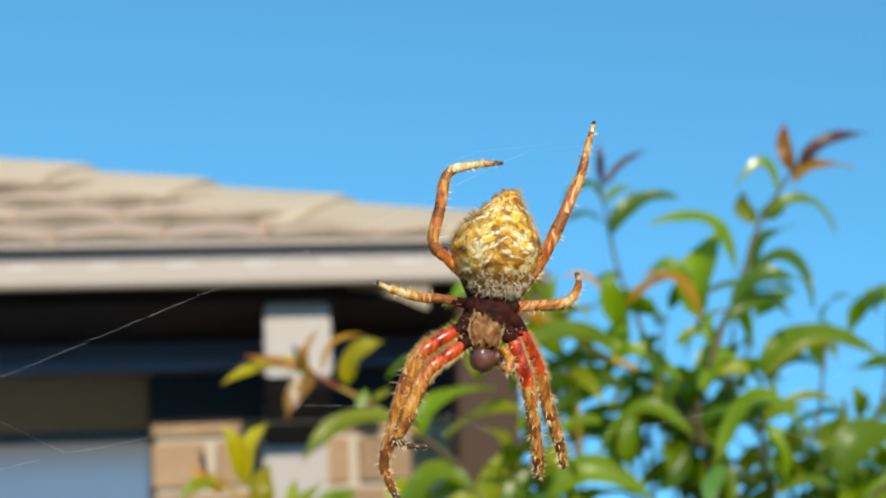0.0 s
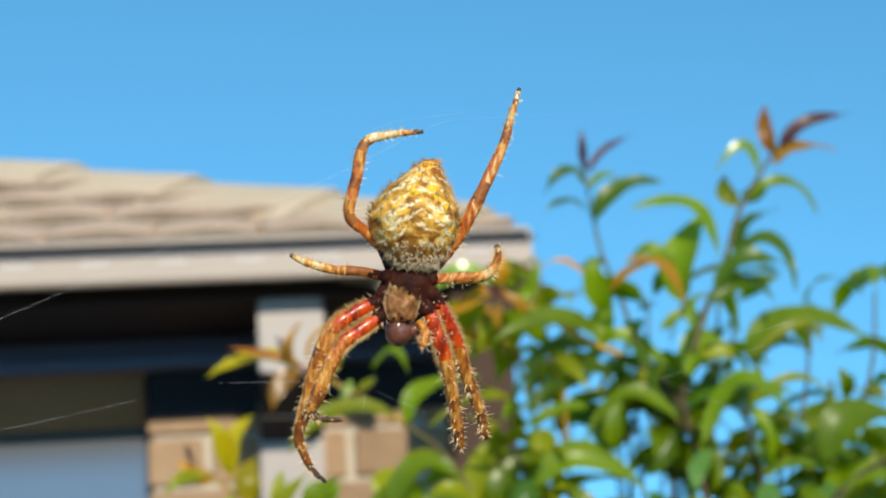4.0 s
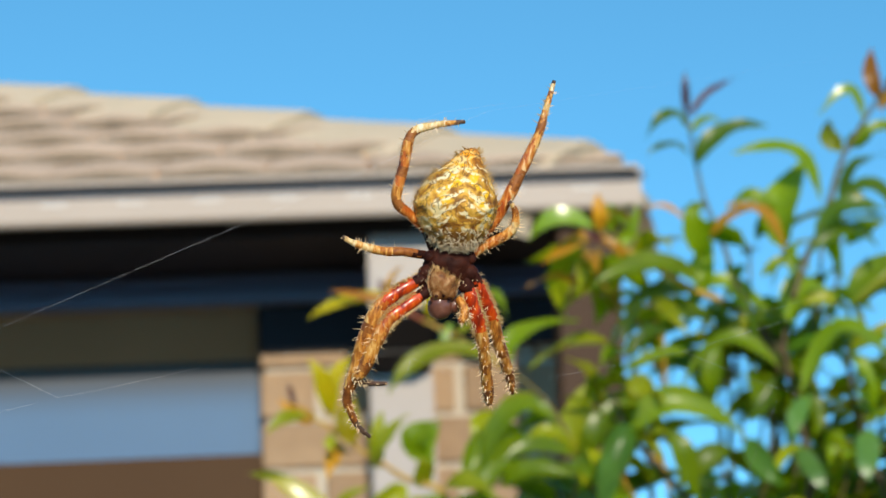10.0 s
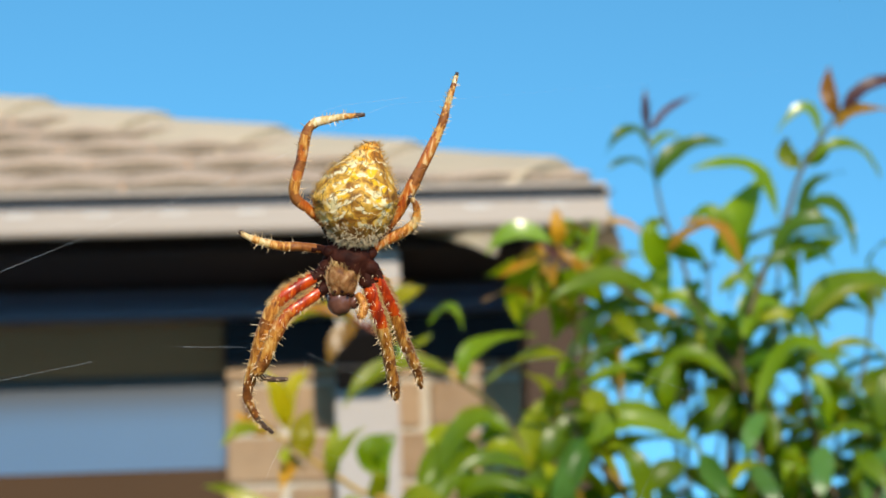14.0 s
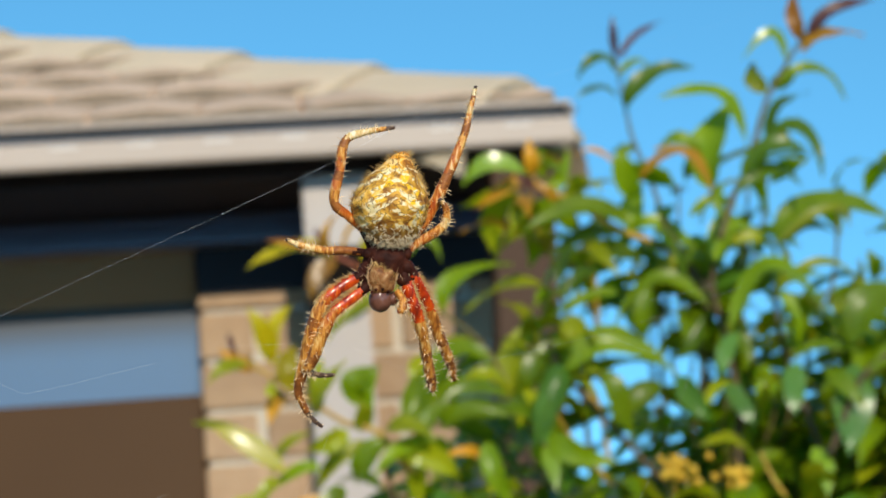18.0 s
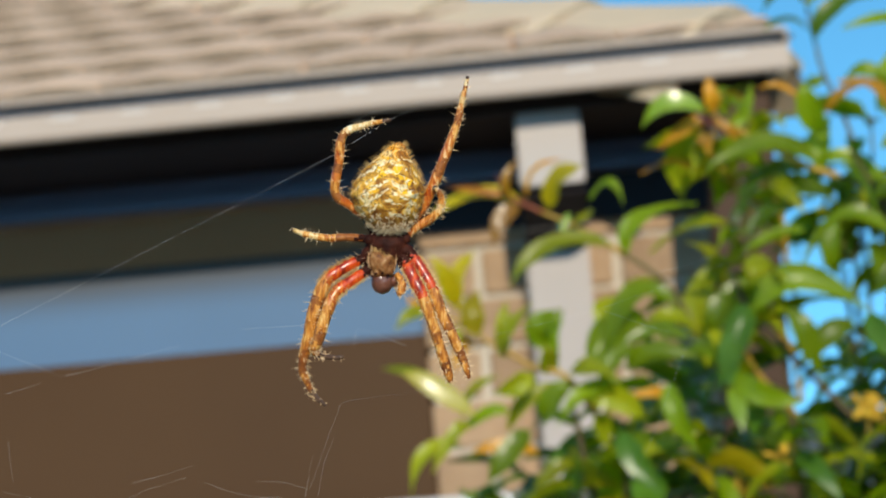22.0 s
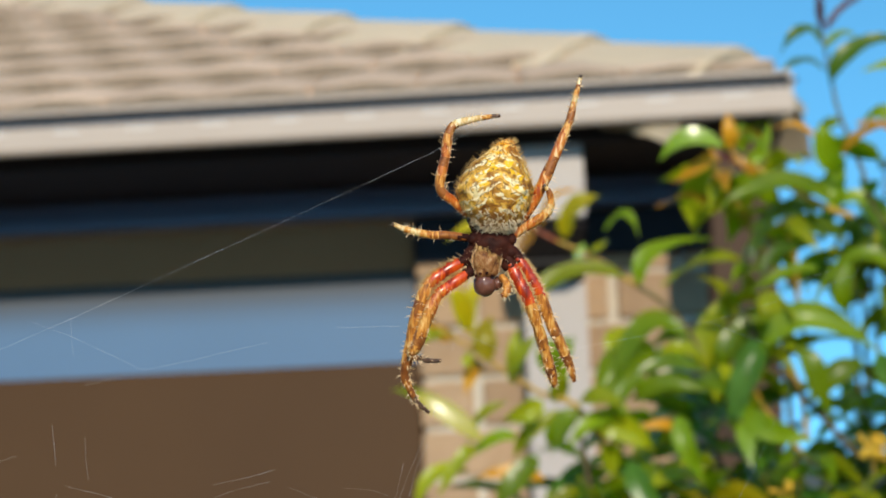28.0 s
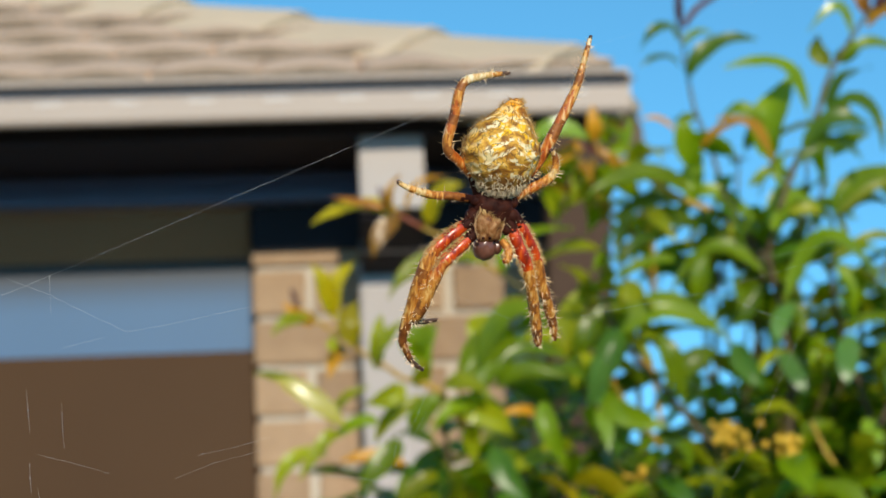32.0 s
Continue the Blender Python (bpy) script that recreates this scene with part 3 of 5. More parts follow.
M_ABDOMEN = abdomen_paint()
M_DARK = ramp_paint("dark_carapace", [(0.35, (0.022, 0.005, 0.003)), (0.7, (0.07, 0.018, 0.009))], 600, 0.5, 0.65, 0.4)
M_DARK.node_tree.nodes["Principled BSDF"].inputs["Specular IOR Level"].default_value = 0.12
M_HEAD = ramp_paint("golden_hair_carapace", [(0.3, (0.1, 0.03, 0.01)), (0.48, (0.28, 0.11, 0.03)), (0.66, (0.5, 0.28, 0.12))], 600, 1.0, 0.6, 0.8)
M_JAW = ramp_paint("brown_jaw", [(0.3, (0.09, 0.03, 0.018)), (0.55, (0.17, 0.065, 0.04)), (0.75, (0.3, 0.15, 0.1))], 520, 0.6, 0.3, 0.2, 0.5)
M_FEMUR = ramp_paint("red_femur", [(0.32, (0.17, 0.011, 0.001)), (0.45, (0.44, 0.03, 0.001)), (0.58, (0.68, 0.075, 0.001)), (0.7, (0.82, 0.26, 0.03))], 420, 0.6, 0.4, 0.14, 0.7, sss=0.05, stretch=(2.2, 0.5, 1.6))
M_FEMUR.node_tree.nodes["Principled BSDF"].inputs["Coat Roughness"].default_value = 0.22
M_KNEE = ramp_paint("red_orange_leg", [(0.3, (0.27, 0.04, 0.006)), (0.44, (0.52, 0.12, 0.012)), (0.56, (0.66, 0.25, 0.045)), (0.67, (0.86, 0.56, 0.26))], 800, 0.5, 0.4, 0.5, 0.5, stretch=(2.2, 0.5, 1.5))
M_SHIN = ramp_paint("orange_brown_leg", [(0.3, (0.2, 0.055, 0.008)), (0.43, (0.46, 0.15, 0.02)), (0.54, (0.68, 0.28, 0.045)), (0.64, (0.8, 0.44, 0.12)), (0.76, (0.9, 0.64, 0.3))], 800, 0.5, 0.5, 0.9, 0.15, stretch=(2.4, 0.55, 1.6))
M_BAND = ramp_paint("dark_leg_band", [(0.3, (0.15, 0.04, 0.01)), (0.55, (0.34, 0.11, 0.02)), (0.75, (0.52, 0.24, 0.07))], 760, 0.6, 0.5, 0.7, 0.1)
M_PALE = ramp_paint("pale_leg_band", [(0.3, (0.5, 0.24, 0.06)), (0.5, (0.78, 0.52, 0.2)), (0.7, (0.92, 0.78, 0.52))], 700, 0.8, 0.45, 0.5, 0.2, sss=0.1, stretch=(2, 0.6, 1.4))
M_FOOT = ramp_paint("dark_leg_tip", [(0.3, (0.035, 0.02, 0.014)), (0.58, (0.12, 0.065, 0.04)), (0.78, (0.36, 0.25, 0.16))], 700, 0.8, 0.5, 0.5)
M_BRISTLE = paint("pale_bristle", (0.88, 0.66, 0.4), 0.4, (0.75, 0.45, 0.18), 300.0, 0.7)
M_GOLD = paint("golden_hair", (0.62, 0.4, 0.14), 0.5, (0.42, 0.23, 0.07), 400.0, 0.7)
M_WHITE_HAIR = paint("cream_hair", (0.56, 0.43, 0.25), 0.5, (0.34, 0.24, 0.12), 400.0, 0.7)
M_SILK = paint("silk", (0.85, 0.85, 0.85), 0.3, (0.7, 0.7, 0.7), 500.0, 0.5)

spider = thing("spider", 0, 0, 0, "hairy orb-weaver spider with mottled yellow abdomen and red legs", "spider")
spider.matrix_world = Matrix.Translation(SPIDER_AT) @ REST
srnd = random.Random(21)


def at(px, py, pz=0.0):
    return Vector((px - 876, 351 - py, pz)) * U


def bristle(bm, p, d, length, r):
    d = d.normalized()
    u = d.cross(Vector((0.3, 0.5, 0.8))).normalized()
    w = d.cross(u)
    ring = [bm.verts.new(p + (u * math.cos(a) + w * math.sin(a)) * r) for a in (0, 2.09, 4.19)]
    bend = Vector((srnd.gauss(0, 0.12), srnd.gauss(0, 0.12), srnd.gauss(0, 0.12))) * length
    tip = bm.verts.new(p + d * length + bend)
    for i in range(3):
        bm.faces.new((ring[i], ring[(i + 1) % 3], tip))


# abdomen: rings down its length (height, middle, radius)
AB = [(276, 899, 3), (281, 898, 11), (290, 894, 19), (302, 889, 29), (315, 885, 39.5), (330, 882, 50), (348, 880, 60), (366, 880, 64), (385, 880, 58.5), (400, 881, 50), (414, 882, 39), (425, 882, 28), (432, 882, 17)]


def ab_ring(s):
    k = s * (len(AB) - 1)
    i = min(int(k), len(AB) - 2)
    f = k - i
    f = f * f * (3 - 2 * f) * 0.35 + f * 0.65
    return [AB[i][j] + (AB[i + 1][j] - AB[i][j]) * f for j in range(3)]


def ab_point(s, a, lift=0.0):
    py, cx, r = ab_ring(s)
    lump = 1 + 0.035 * noise.noise(Vector((math.cos(a) * 2.4, math.sin(a) * 2.4, s * 7))) + 0.05 * noise.noise(Vector((math.cos(a) * 4.5, math.sin(a) * 4.5, s * 15))) + 0.025 * noise.noise(Vector((math.cos(a) * 10, math.sin(a) * 10, s * 34)))
    shoulder = 1 + 0.05 * math.exp(-((s - 0.5) / 0.08) ** 2) * max(0, abs(math.cos(a)) - 0.6)
    r = r * lump * shoulder + lift
    return at(cx + r * math.cos(a), py, 8 + r * 0.92 * math.sin(a))


bm = bmesh.new()
NR, NS = 90, 84
rings = [[bm.verts.new(ab_point(i / NR, k * math.tau / NS)) for k in range(NS)] for i in range(NR + 1)]
for a, b in zip(rings, rings[1:]):
    for k in range(NS):
        bm.faces.new((a[k], a[(k + 1) % NS], b[(k + 1) % NS], b[k]))
bm.faces.new(rings[0])
bm.faces.new(rings[-1])
abdomen = part("abdomen", bm, M_ABDOMEN, spider, "mottled yellow, cream and brown abdomen", smooth=True)
for count, top, bottom, tint, note in ((1100, 0.03, 0.85, M_GOLD, "short golden hairs"), (620, 0.74, 0.99, M_WHITE_HAIR, "flat cream hairs")):
    hb = bmesh.new()
    for _ in range(count):
        s, a = srnd.uniform(top, bottom), srnd.uniform(-0.5, math.pi + 0.5)
        rim = 1 - abs(math.sin(a))
        if tint == M_GOLD and rim < 0.7 and srnd.random() < 0.95:
            continue
        if tint == M_WHITE_HAIR and srnd.random() > 0.15 + 1.0 * (s - 0.74) / 0.2:
            continue
        p = ab_point(s, a)
        n = (ab_point(s, a, 10) - p).normalized()
        if tint == M_GOLD:
            d, long = n * (0.3 + 0.7 * rim) + Vector((srnd.gauss(0, 0.35), 0.6, srnd.gauss(0, 0.15))), srnd.uniform(5, 11)
        else:
            d, long = n * (0.16 + 0.5 * max(0, rim - 0.5)) + Vector((srnd.gauss(0, 0.8), -0.75, srnd.gauss(0, 0.1))), srnd.uniform(6, 11)
        bristle(hb, p - n * U * 0.3, d, U * long, U * (0.8 if tint == M_GOLD else 0.9))
    part("hairs", hb, tint, abdomen, note)


def blob(px, py, pz, rx, ry, rz, seed, lump=0.05, seg=20):
    bm = bmesh.new()
    bmesh.ops.create_uvsphere(bm, u_segments=seg, v_segments=seg // 2 + 2, radius=1.0)
    for v in bm.verts:
        k = 1 + lump * noise.noise(v.co * 2.2 + Vector((seed, 0, 0)))
        v.co = at(px, py, pz) + Vector((v.co.x * rx * k, v.co.y * ry * k, v.co.z * rz * k)) * U
    return bm


part("cephalothorax", blob(877, 456, -2, 37, 33, 24, 3, 0.2), M_DARK, spider, "dark red-brown body joint", smooth=True)
for cx, cy, r in ((846, 445, 10), (908, 443, 11), (843, 470, 13), (846, 490, 11), (910, 466, 14), (905, 486, 12)):
    part("leg_socket", blob(cx, cy, 2, r, r, r, cx, 0.15, 12), M_DARK, spider, smooth=True)
head = part("head", blob(868, 485, 6, 24, 29, 21, 5, 0.25), M_HEAD, spider, "golden-haired head", smooth=True)
hb = bmesh.new()
for _ in range(520):
    a, s = srnd.uniform(0, math.tau), srnd.uniform(0.0, 1.0) ** 0.5
    x, y = 868 + 22 * s * math.cos(a), 484 + 26 * s * math.sin(a)
    z = 4 + 20 * math.sqrt(max(0.02, 1 - s * s))
    bristle(hb, at(x, y, z - 2), Vector((math.cos(a) * 0.7, 0.9 + 0.3 * math.sin(a) * -1, 0.8)), U * srnd.uniform(6, 12), U * 0.7)
for _ in range(40):
    bristle(hb, at(srnd.uniform(850, 882), srnd.uniform(455, 468), 16), Vector((srnd.gauss(0, 0.5), -0.8, 0.6)), U * srnd.uniform(8, 14), U * 0.7)
part("hairs", hb, M_GOLD, head, "golden hairs")
hb = bmesh.new()
for _ in range(150):
    side, s = srnd.choice((-1, 1)), srnd.uniform(-1, 1)
    bristle(hb, at(868 + side * (23 - 9 * s * s), 484 + 25 * s, 13), Vector((side * 0.25 + srnd.gauss(0, 0.2), 0.8, 0.5)), U * srnd.uniform(6, 12), U * 0.75)
part("hairs", hb, M_BRISTLE, head, "pale hair fringe")
part("jaw", blob(867, 519, 4, 19, 21, 16, 7, 0.1), M_JAW, spider, "brown fang base", smooth=True)
part("jaw", blob(888, 517, 1, 10, 12, 10, 8, 0.1), M_JAW, spider, "brown fang base", smooth=True)
for ex, ey in ((857, 503), (868, 502), (850, 507), (877, 506)):
    part("eye", blob(ex, ey, 22, 2.6, 2.6, 2.6, 1, 0.0, 8), M_DARK, spider, smooth=True)


def smooth_line(pts, n):
    """Points along a rounded line through the given ones."""
    P = [Vector(p) for p in pts]
    out = []
    for i in range(len(P) - 1):
        a, b, c, d = P[max(0, i - 1)], P[i], P[i + 1], P[min(len(P) - 1, i + 2)]
        for k in range(n):
            t = k / n
            out.append(0.5 * ((2 * b) + (c - a) * t + (2 * a - 5 * b + 4 * c - d) * t * t + (3 * b - a - 3 * c + d) * t ** 3))
    return out + [P[-1]]


def leg(joints, mats, name="leg", hairs=60, hair_len=11, label=""):
    """joints: (x, y, depth, radius); mats: material index of each piece between joints."""
    base = at(*joints[0][:3])
    n = 7
    line = smooth_line([(j[0], j[1], j[2]) for j in joints], n)
    rad = []
    for i in range(len(joints) - 1):
        for k in range(n):
            t = k / n
            swell = 1 + 0.1 * math.sin(math.pi * t) - 0.05
            rad.append((joints[i][3] + (joints[i + 1][3] - joints[i][3]) * t) * swell)
    rad.append(joints[-1][3])
    pts = [at(*p) - base for p in line]
    rad = [r * 0.9 * U * (1 + 0.05 * noise.noise(Vector((i * 0.9, joints[0][0], 0)))) for i, r in enumerate(rad)]
    bm = tube(pts, rad, 12)
    bm.faces.ensure_lookup_table()
    for i in range(len(pts) - 1):
        for k in range(12):
            j = min(max(i + srnd.gauss(0, 0.6), 0), len(mats) * n - 1)
            m = mats[int(j) // n]
            bm.faces[i * 12 + k].material_index = m if isinstance(m, int) else m[int((j % n) / n * len(m))]
    ob = part(name, bm, [M_FEMUR, M_SHIN, M_PALE, M_FOOT, M_DARK, M_KNEE, M_BAND], spider, label, smooth=True)
    ob.location = base
    hb = bmesh.new()
    for _ in range(int(hairs * 1.7)):
        i = srnd.randrange(2, len(pts) - 1)
        d = (pts[i + 1] - pts[i - 1]).normalized()
        if rad[i] < U * 5 and srnd.random() < 0.88:
            continue
        q = Vector((srnd.gauss(0, 1), srnd.gauss(0, 1), srnd.gauss(0, 0.7)))
        q = (q - d * q.dot(d)).normalized()
        f = srnd.random()
        c = pts[i] * (1 - f) + pts[i + 1] * f
        bristle(hb, c + q * rad[i] * 0.8, q + d * srnd.uniform(0.1, 0.7), min(U * srnd.uniform(0.25, 1.1) * hair_len, rad[i] * 1.6), U * 0.75)
    for _ in range(int(hairs * 0.3)):
        i = srnd.randrange(n, len(pts) - 2)
        d = (pts[i + 1] - pts[i - 1]).normalized()
        q = Vector((srnd.gauss(0, 1), srnd.gauss(0, 0.6), srnd.gauss(0, 0.5)))
        q = (q - d * q.dot(d)).normalized()
        bristle(hb, pts[i] + (pts[i + 1] - pts[i]) * srnd.random() + q * rad[i] * 0.85, q + d * srnd.uniform(0.1, 0.5), min(U * srnd.uniform(10, 15), rad[i] * 1.6), U * 1.0)
    if mats[1] == 0:
        fringe = bmesh.new()
        for _ in range(300):
            i = srnd.randrange(n, 3 * n + 2)
            d = (pts[i + 1] - pts[i - 1]).normalized()
            q = Vector((d.y, -d.x, 0)).normalized() * (1 if srnd.random() < 0.5 else -1) + Vector((0, 0, srnd.uniform(-0.2, 0.75)))
            q.normalize()
            c = pts[i] + (pts[i + 1] - pts[i]) * srnd.random()
            bristle(fringe, c + q * rad[i] * 0.9, q * 0.55 + d * srnd.uniform(0.3, 1.0), U * srnd.uniform(5, 11), U * 0.7)
        part("fringe", fringe, M_GOLD, ob, "tan hair fringe")
    part("bristles", hb, M_BRISTLE, ob, "pale spines")
    return ob


leg([(856, 440, -12, 8), (838, 405, -8, 8), (812, 384, 2, 8.5), (788, 362, 8, 9), (795, 312, 12, 9.5), (804, 262, 14, 8.5), (840, 246, 8, 6), (868, 240, 4, 4.5), (886, 237, 2, 3)], [4, 5, (5, 6), (1, 5, 6), (5, 1, 6), (2, 2), (2, 1), 3], hairs=80)
leg([(902, 440, -12, 9), (935, 398, -6, 10), (958, 352, 4, 11), (975, 312, 8, 10), (1000, 248, 10, 8), (1008, 215, 8, 6), (1015, 188, 4, 5), (1021, 163, 2, 3)], [(4, 6), 5, (5, 6), (5, 5, 1), (6, 1), (2, 1), (6, 2, 3)], hairs=90)
leg([(850, 444, -8, 7), (805, 440, 2, 8), (775, 441, 6, 7.5), (745, 436, 8, 7), (724, 430, 6, 5), (711, 423, 4, 3.5)], [(4, 6), (6, 1), (1, 2), (1, 2), (2, 3)], hairs=34)
short_leg = leg([(900, 446, -8, 8), (930, 424, 2, 8.5), (958, 406, 10, 9), (971, 392, 14, 8), (972, 375, 18, 6.5), (967, 362, 22, 5), (958, 353, 22, 3.5)], [5, (5, 1), (1, 2), (2, 1), (1, 6), (2, 3)], hairs=60)
front_legs = {}
front_legs["outer_left"] = leg([(845, 476, 0, 11), (826, 482, 8, 11), (800, 496, 15, 12), (775, 516, 22, 13), (758, 558, 24, 13.5), (748, 612, 20, 13), (737, 668, 14, 8.5), (745, 695, 10, 7), (760, 722, 6, 5), (780, 740, 4, 3)], [4, 0, (0, 0, 5), (1, 1, 6), 1, (1, 6), (6, 1), (6, 3), 3], hairs=140, label="red and orange front leg")
front_legs["inner_left"] = leg([(850, 494, 4, 9.5), (834, 504, 12, 11), (812, 520, 20, 11.5), (788, 540, 28, 11.5), (772, 580, 30, 12), (760, 622, 26, 11), (752, 640, 16, 8), (770, 648, 8, 5.5), (786, 651, 2, 4.5), (803, 650, 0, 3)], [4, 0, (0, 0, 5), (5, 1), (1, 6), 1, (6, 3), 3, 3], hairs=110, label="red and orange front leg")
front_legs["inner_right"] = leg([(902, 472, 2, 11.5), (911, 487, 10, 11.5), (922, 510, 20, 12.5), (938, 540, 28, 12.5), (955, 585, 28, 10.5), (970, 630, 22, 10.5), (984, 672, 16, 10), (990, 693, 12, 4)], [4, 0, 0, 1, (1, 6, 1), (1, 6), (1, 6)], hairs=130, label="red and orange front leg")
front_legs["outer_right"] = leg([(912, 464, 0, 11.5), (923, 476, 8, 11), (940, 500, 14, 12), (957, 530, 20, 11.5), (975, 572, 20, 11), (995, 612, 16, 10.5), (1014, 652, 10, 9), (1025, 684, 8, 3.5)], [4, 0, 0, 1, (1, 6, 1), (1, 6), (1, 6)], hairs=130, label="red and orange front leg")
leg([(893, 505, 10, 6), (902, 520, 20, 8), (900, 534, 24, 8), (893, 538, 26, 4)], [1, 1, 1], name="feeler", hairs=50, hair_len=8, label="short hairy feeler")

# ---- the web ----
web = thing("spider_web", SPIDER_AT.x, SPIDER_AT.y, SPIDER_AT.z, "fine torn strands of pale spider silk", "web")
web.matrix_world = Matrix.Translation(SPIDER_AT) @ REST


def thread(points, r=0.065):
    pts = [Vector((x, y, 6 * noise.noise(Vector((x * 0.01, y * 0.01, 0))))) * U for x, y in points]
    part("thread", tube(pts, r * U, 5), M_SILK, web)


thread([(-1576, -659), (-691, -244), (-266, -34), (-106, 46), (9, 114), (49, 133)], 0.085)
thread([(-691, -244), (-689, -274), (-686, -304)])
thread([(-664, -439), (-661, -479), (-656, -511)])
thread([(-451, -514), (-396, -501), (-341, -484)])
thread([(-236, -514), (-186, -517), (-141, -531), (-111, -449), (-83, -377)])
thread([(-126, -539), (-114, -479), (-96, -439)])
thread([(444, -164), (514, -149), (574, -129)])
thread([(-856, -499), (-816, -487), (-776, -474)])
thread([(-876, -517), (-846, -521), (-816, -509)])
thread([(424, -529), (454, -469), (524, -289)])
thread([(-61, 111), (-26, 126), (74, 146)])
thread([(150, -271), (265, -246), (370, -221), (505, -176), (615, -136)])
thread([(370, -221), (455, -251), (555, -281)])
thread([(-55, -251), (-59, -281)])
thread([(-55, -246), (-5, -266), (35, -281)])
thread([(-255, -247), (-195, -244), (-145, -242)])
thread([(-755, -251), (-695, -271), (-570, -326), (-505, -311), (-365, -274)])
thread([(-665, -354), (-605, -336)])
thread([(-695, -521), (-640, -533), (-585, -548)])
thread([(-485, -553), (-425, -526), (-355, -506)])
thread([(-325, -516), (-275, -533), (-245, -541), (-150, -549)])
thread([(-245, -543), (-195, -543), (-150, -556), (-145, -606), (-127, -536)])
thread([(-150, -556), (-160, -601), (-135, -471)])
thread([(-695, -571), (-687, -601), (-635, -606), (-600, -611), (-545, -611)])
thread([(-685, -651), (-605, -631), (-545, -619)])
thread([(-595, -621), (-555, -663)])
thread([(-525, -621), (-495, -663)])
thread([(-125, -621), (-115, -651)])
thread([(185, -581), (305, -576), (425, -571)])


thread([(-718, -420), (-714, -452), (-710, -488)], 0.07)
thread([(-708, -535), (-706, -557), (-703, -580)], 0.07)
for x, y in ((-714, -452), (-706, -557), (-691, -244), (-266, -34)):
    part("bead", blob(876 + x, 351 - y, 6 * noise.noise(Vector((x * 0.01, y * 0.01, 0))), 0.7, 1.1, 0.7, x, 0.2, 8), M_SILK, web, "knot of pale silk")


def anchor(x, y, place, r=0.05):
    """A strand from a point of the web to a hold in the world."""
    hold = REST.inverted() @ (Vector(place) - SPIDER_AT)
    part("thread", tube([Vector((x, y, 0)) * U, hold], r * U, 5), M_SILK, web)


anchor(615, -136, (0.400, 1.04, 1.93))
anchor(49, 133, (0.475, 1.04, 2.005))
anchor(-83, -377, (0.20, 1.10, 1.74))

# ---- small fly caught in the silk ----
fly = thing("fly", 0.1832, 0.270, 1.783, "tiny dark fly caught in the silk", "fly")
fb = bmesh.new()
for c, r, sq in (((0, 0, 0), 0.00045, 1.0), ((-0.0002, 0, 0.0007), 0.00042, 1.3), ((0.0001, 0, 0.0013), 0.0003, 1.0)):
    bmesh.ops.create_icosphere(fb, subdivisions=2, radius=r, matrix=Matrix.Translation(c) @ Matrix.Diagonal((1, 1, sq, 1)))
part("body", fb, M_SOFFIT, fly, smooth=True)
for sx, sz in ((1, 0.9), (-1, 0.6), (1, 0.3), (-1, -0.2)):
    part("leg", tube([(0, 0, 0.0006), (sx * 0.0005, -0.0002, 0.0004 + sz * 0.0006), (sx * 0.0009, -0.0001, sz * 0.0008)], 0.00006, 5), M_SOFFIT, fly)
part("silk", tube([(0, 0, 0.0012), (0.292, 0.77, 0.22)], 0.000012, 4), M_SILK, fly)

# ---- shrub with glossy leaves ----
def leaf_paint(name, top, other, rough, glow, coat=0.38):
    """A glossy leaf that lets some sunlight through."""
    m = paint(name, top, rough, other, 55.0, 0.8, 0.25, 420, vary=0.38, spec=0.22)
    nodes, link = m.node_tree.nodes, m.node_tree.links.new
    b = nodes["Principled BSDF"]
    b.inputs["Coat Weight"].default_value = coat
    b.inputs["Coat Roughness"].default_value = 0.27
    tr = nodes.new("ShaderNodeBsdfTranslucent")
    tr.inputs[0].default_value = (*glow, 1)
    mix = nodes.new("ShaderNodeMixShader")
    mix.inputs[0].default_value = 0.35
    link(b.outputs[0], mix.inputs[1])
    link(tr.outputs[0], mix.inputs[2])
    link(mix.outputs[0], nodes["Material Output"].inputs["Surface"])
    return m


LEAF = {"g": leaf_paint("green_leaf", (0.215, 0.305, 0.002), (0.1, 0.18, 0.002), 0.4, (0.6, 0.72, 0.003)),
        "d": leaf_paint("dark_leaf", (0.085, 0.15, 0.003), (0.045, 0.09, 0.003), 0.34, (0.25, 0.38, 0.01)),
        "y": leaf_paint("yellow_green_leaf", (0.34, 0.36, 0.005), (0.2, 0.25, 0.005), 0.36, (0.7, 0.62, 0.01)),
        "l": leaf_paint("pale_green_leaf", (0.1, 0.23, 0.015), (0.07, 0.17, 0.012), 0.36, (0.3, 0.5, 0.08)),
        "o": leaf_paint("orange_young_leaf", (0.62, 0.3, 0.012), (0.5, 0.2, 0.015), 0.34, (0.85, 0.42, 0.02)),
        "b": leaf_paint("bronze_young_leaf", (0.4, 0.15, 0.015), (0.26, 0.09, 0.015), 0.34, (0.6, 0.24, 0.02)),
        "r": leaf_paint("purple_young_leaf", (0.14, 0.05, 0.045), (0.09, 0.035, 0.035), 0.34, (0.2, 0.07, 0.05))}
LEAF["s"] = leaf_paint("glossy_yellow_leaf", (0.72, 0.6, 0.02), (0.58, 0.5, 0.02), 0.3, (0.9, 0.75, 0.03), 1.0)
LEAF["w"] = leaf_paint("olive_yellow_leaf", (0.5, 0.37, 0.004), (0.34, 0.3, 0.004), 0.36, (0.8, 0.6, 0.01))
LEAF["p"] = leaf_paint("pale_glossy_leaf", (0.12, 0.26, 0.045), (0.09, 0.21, 0.035), 0.4, (0.3, 0.5, 0.1), 0.6)
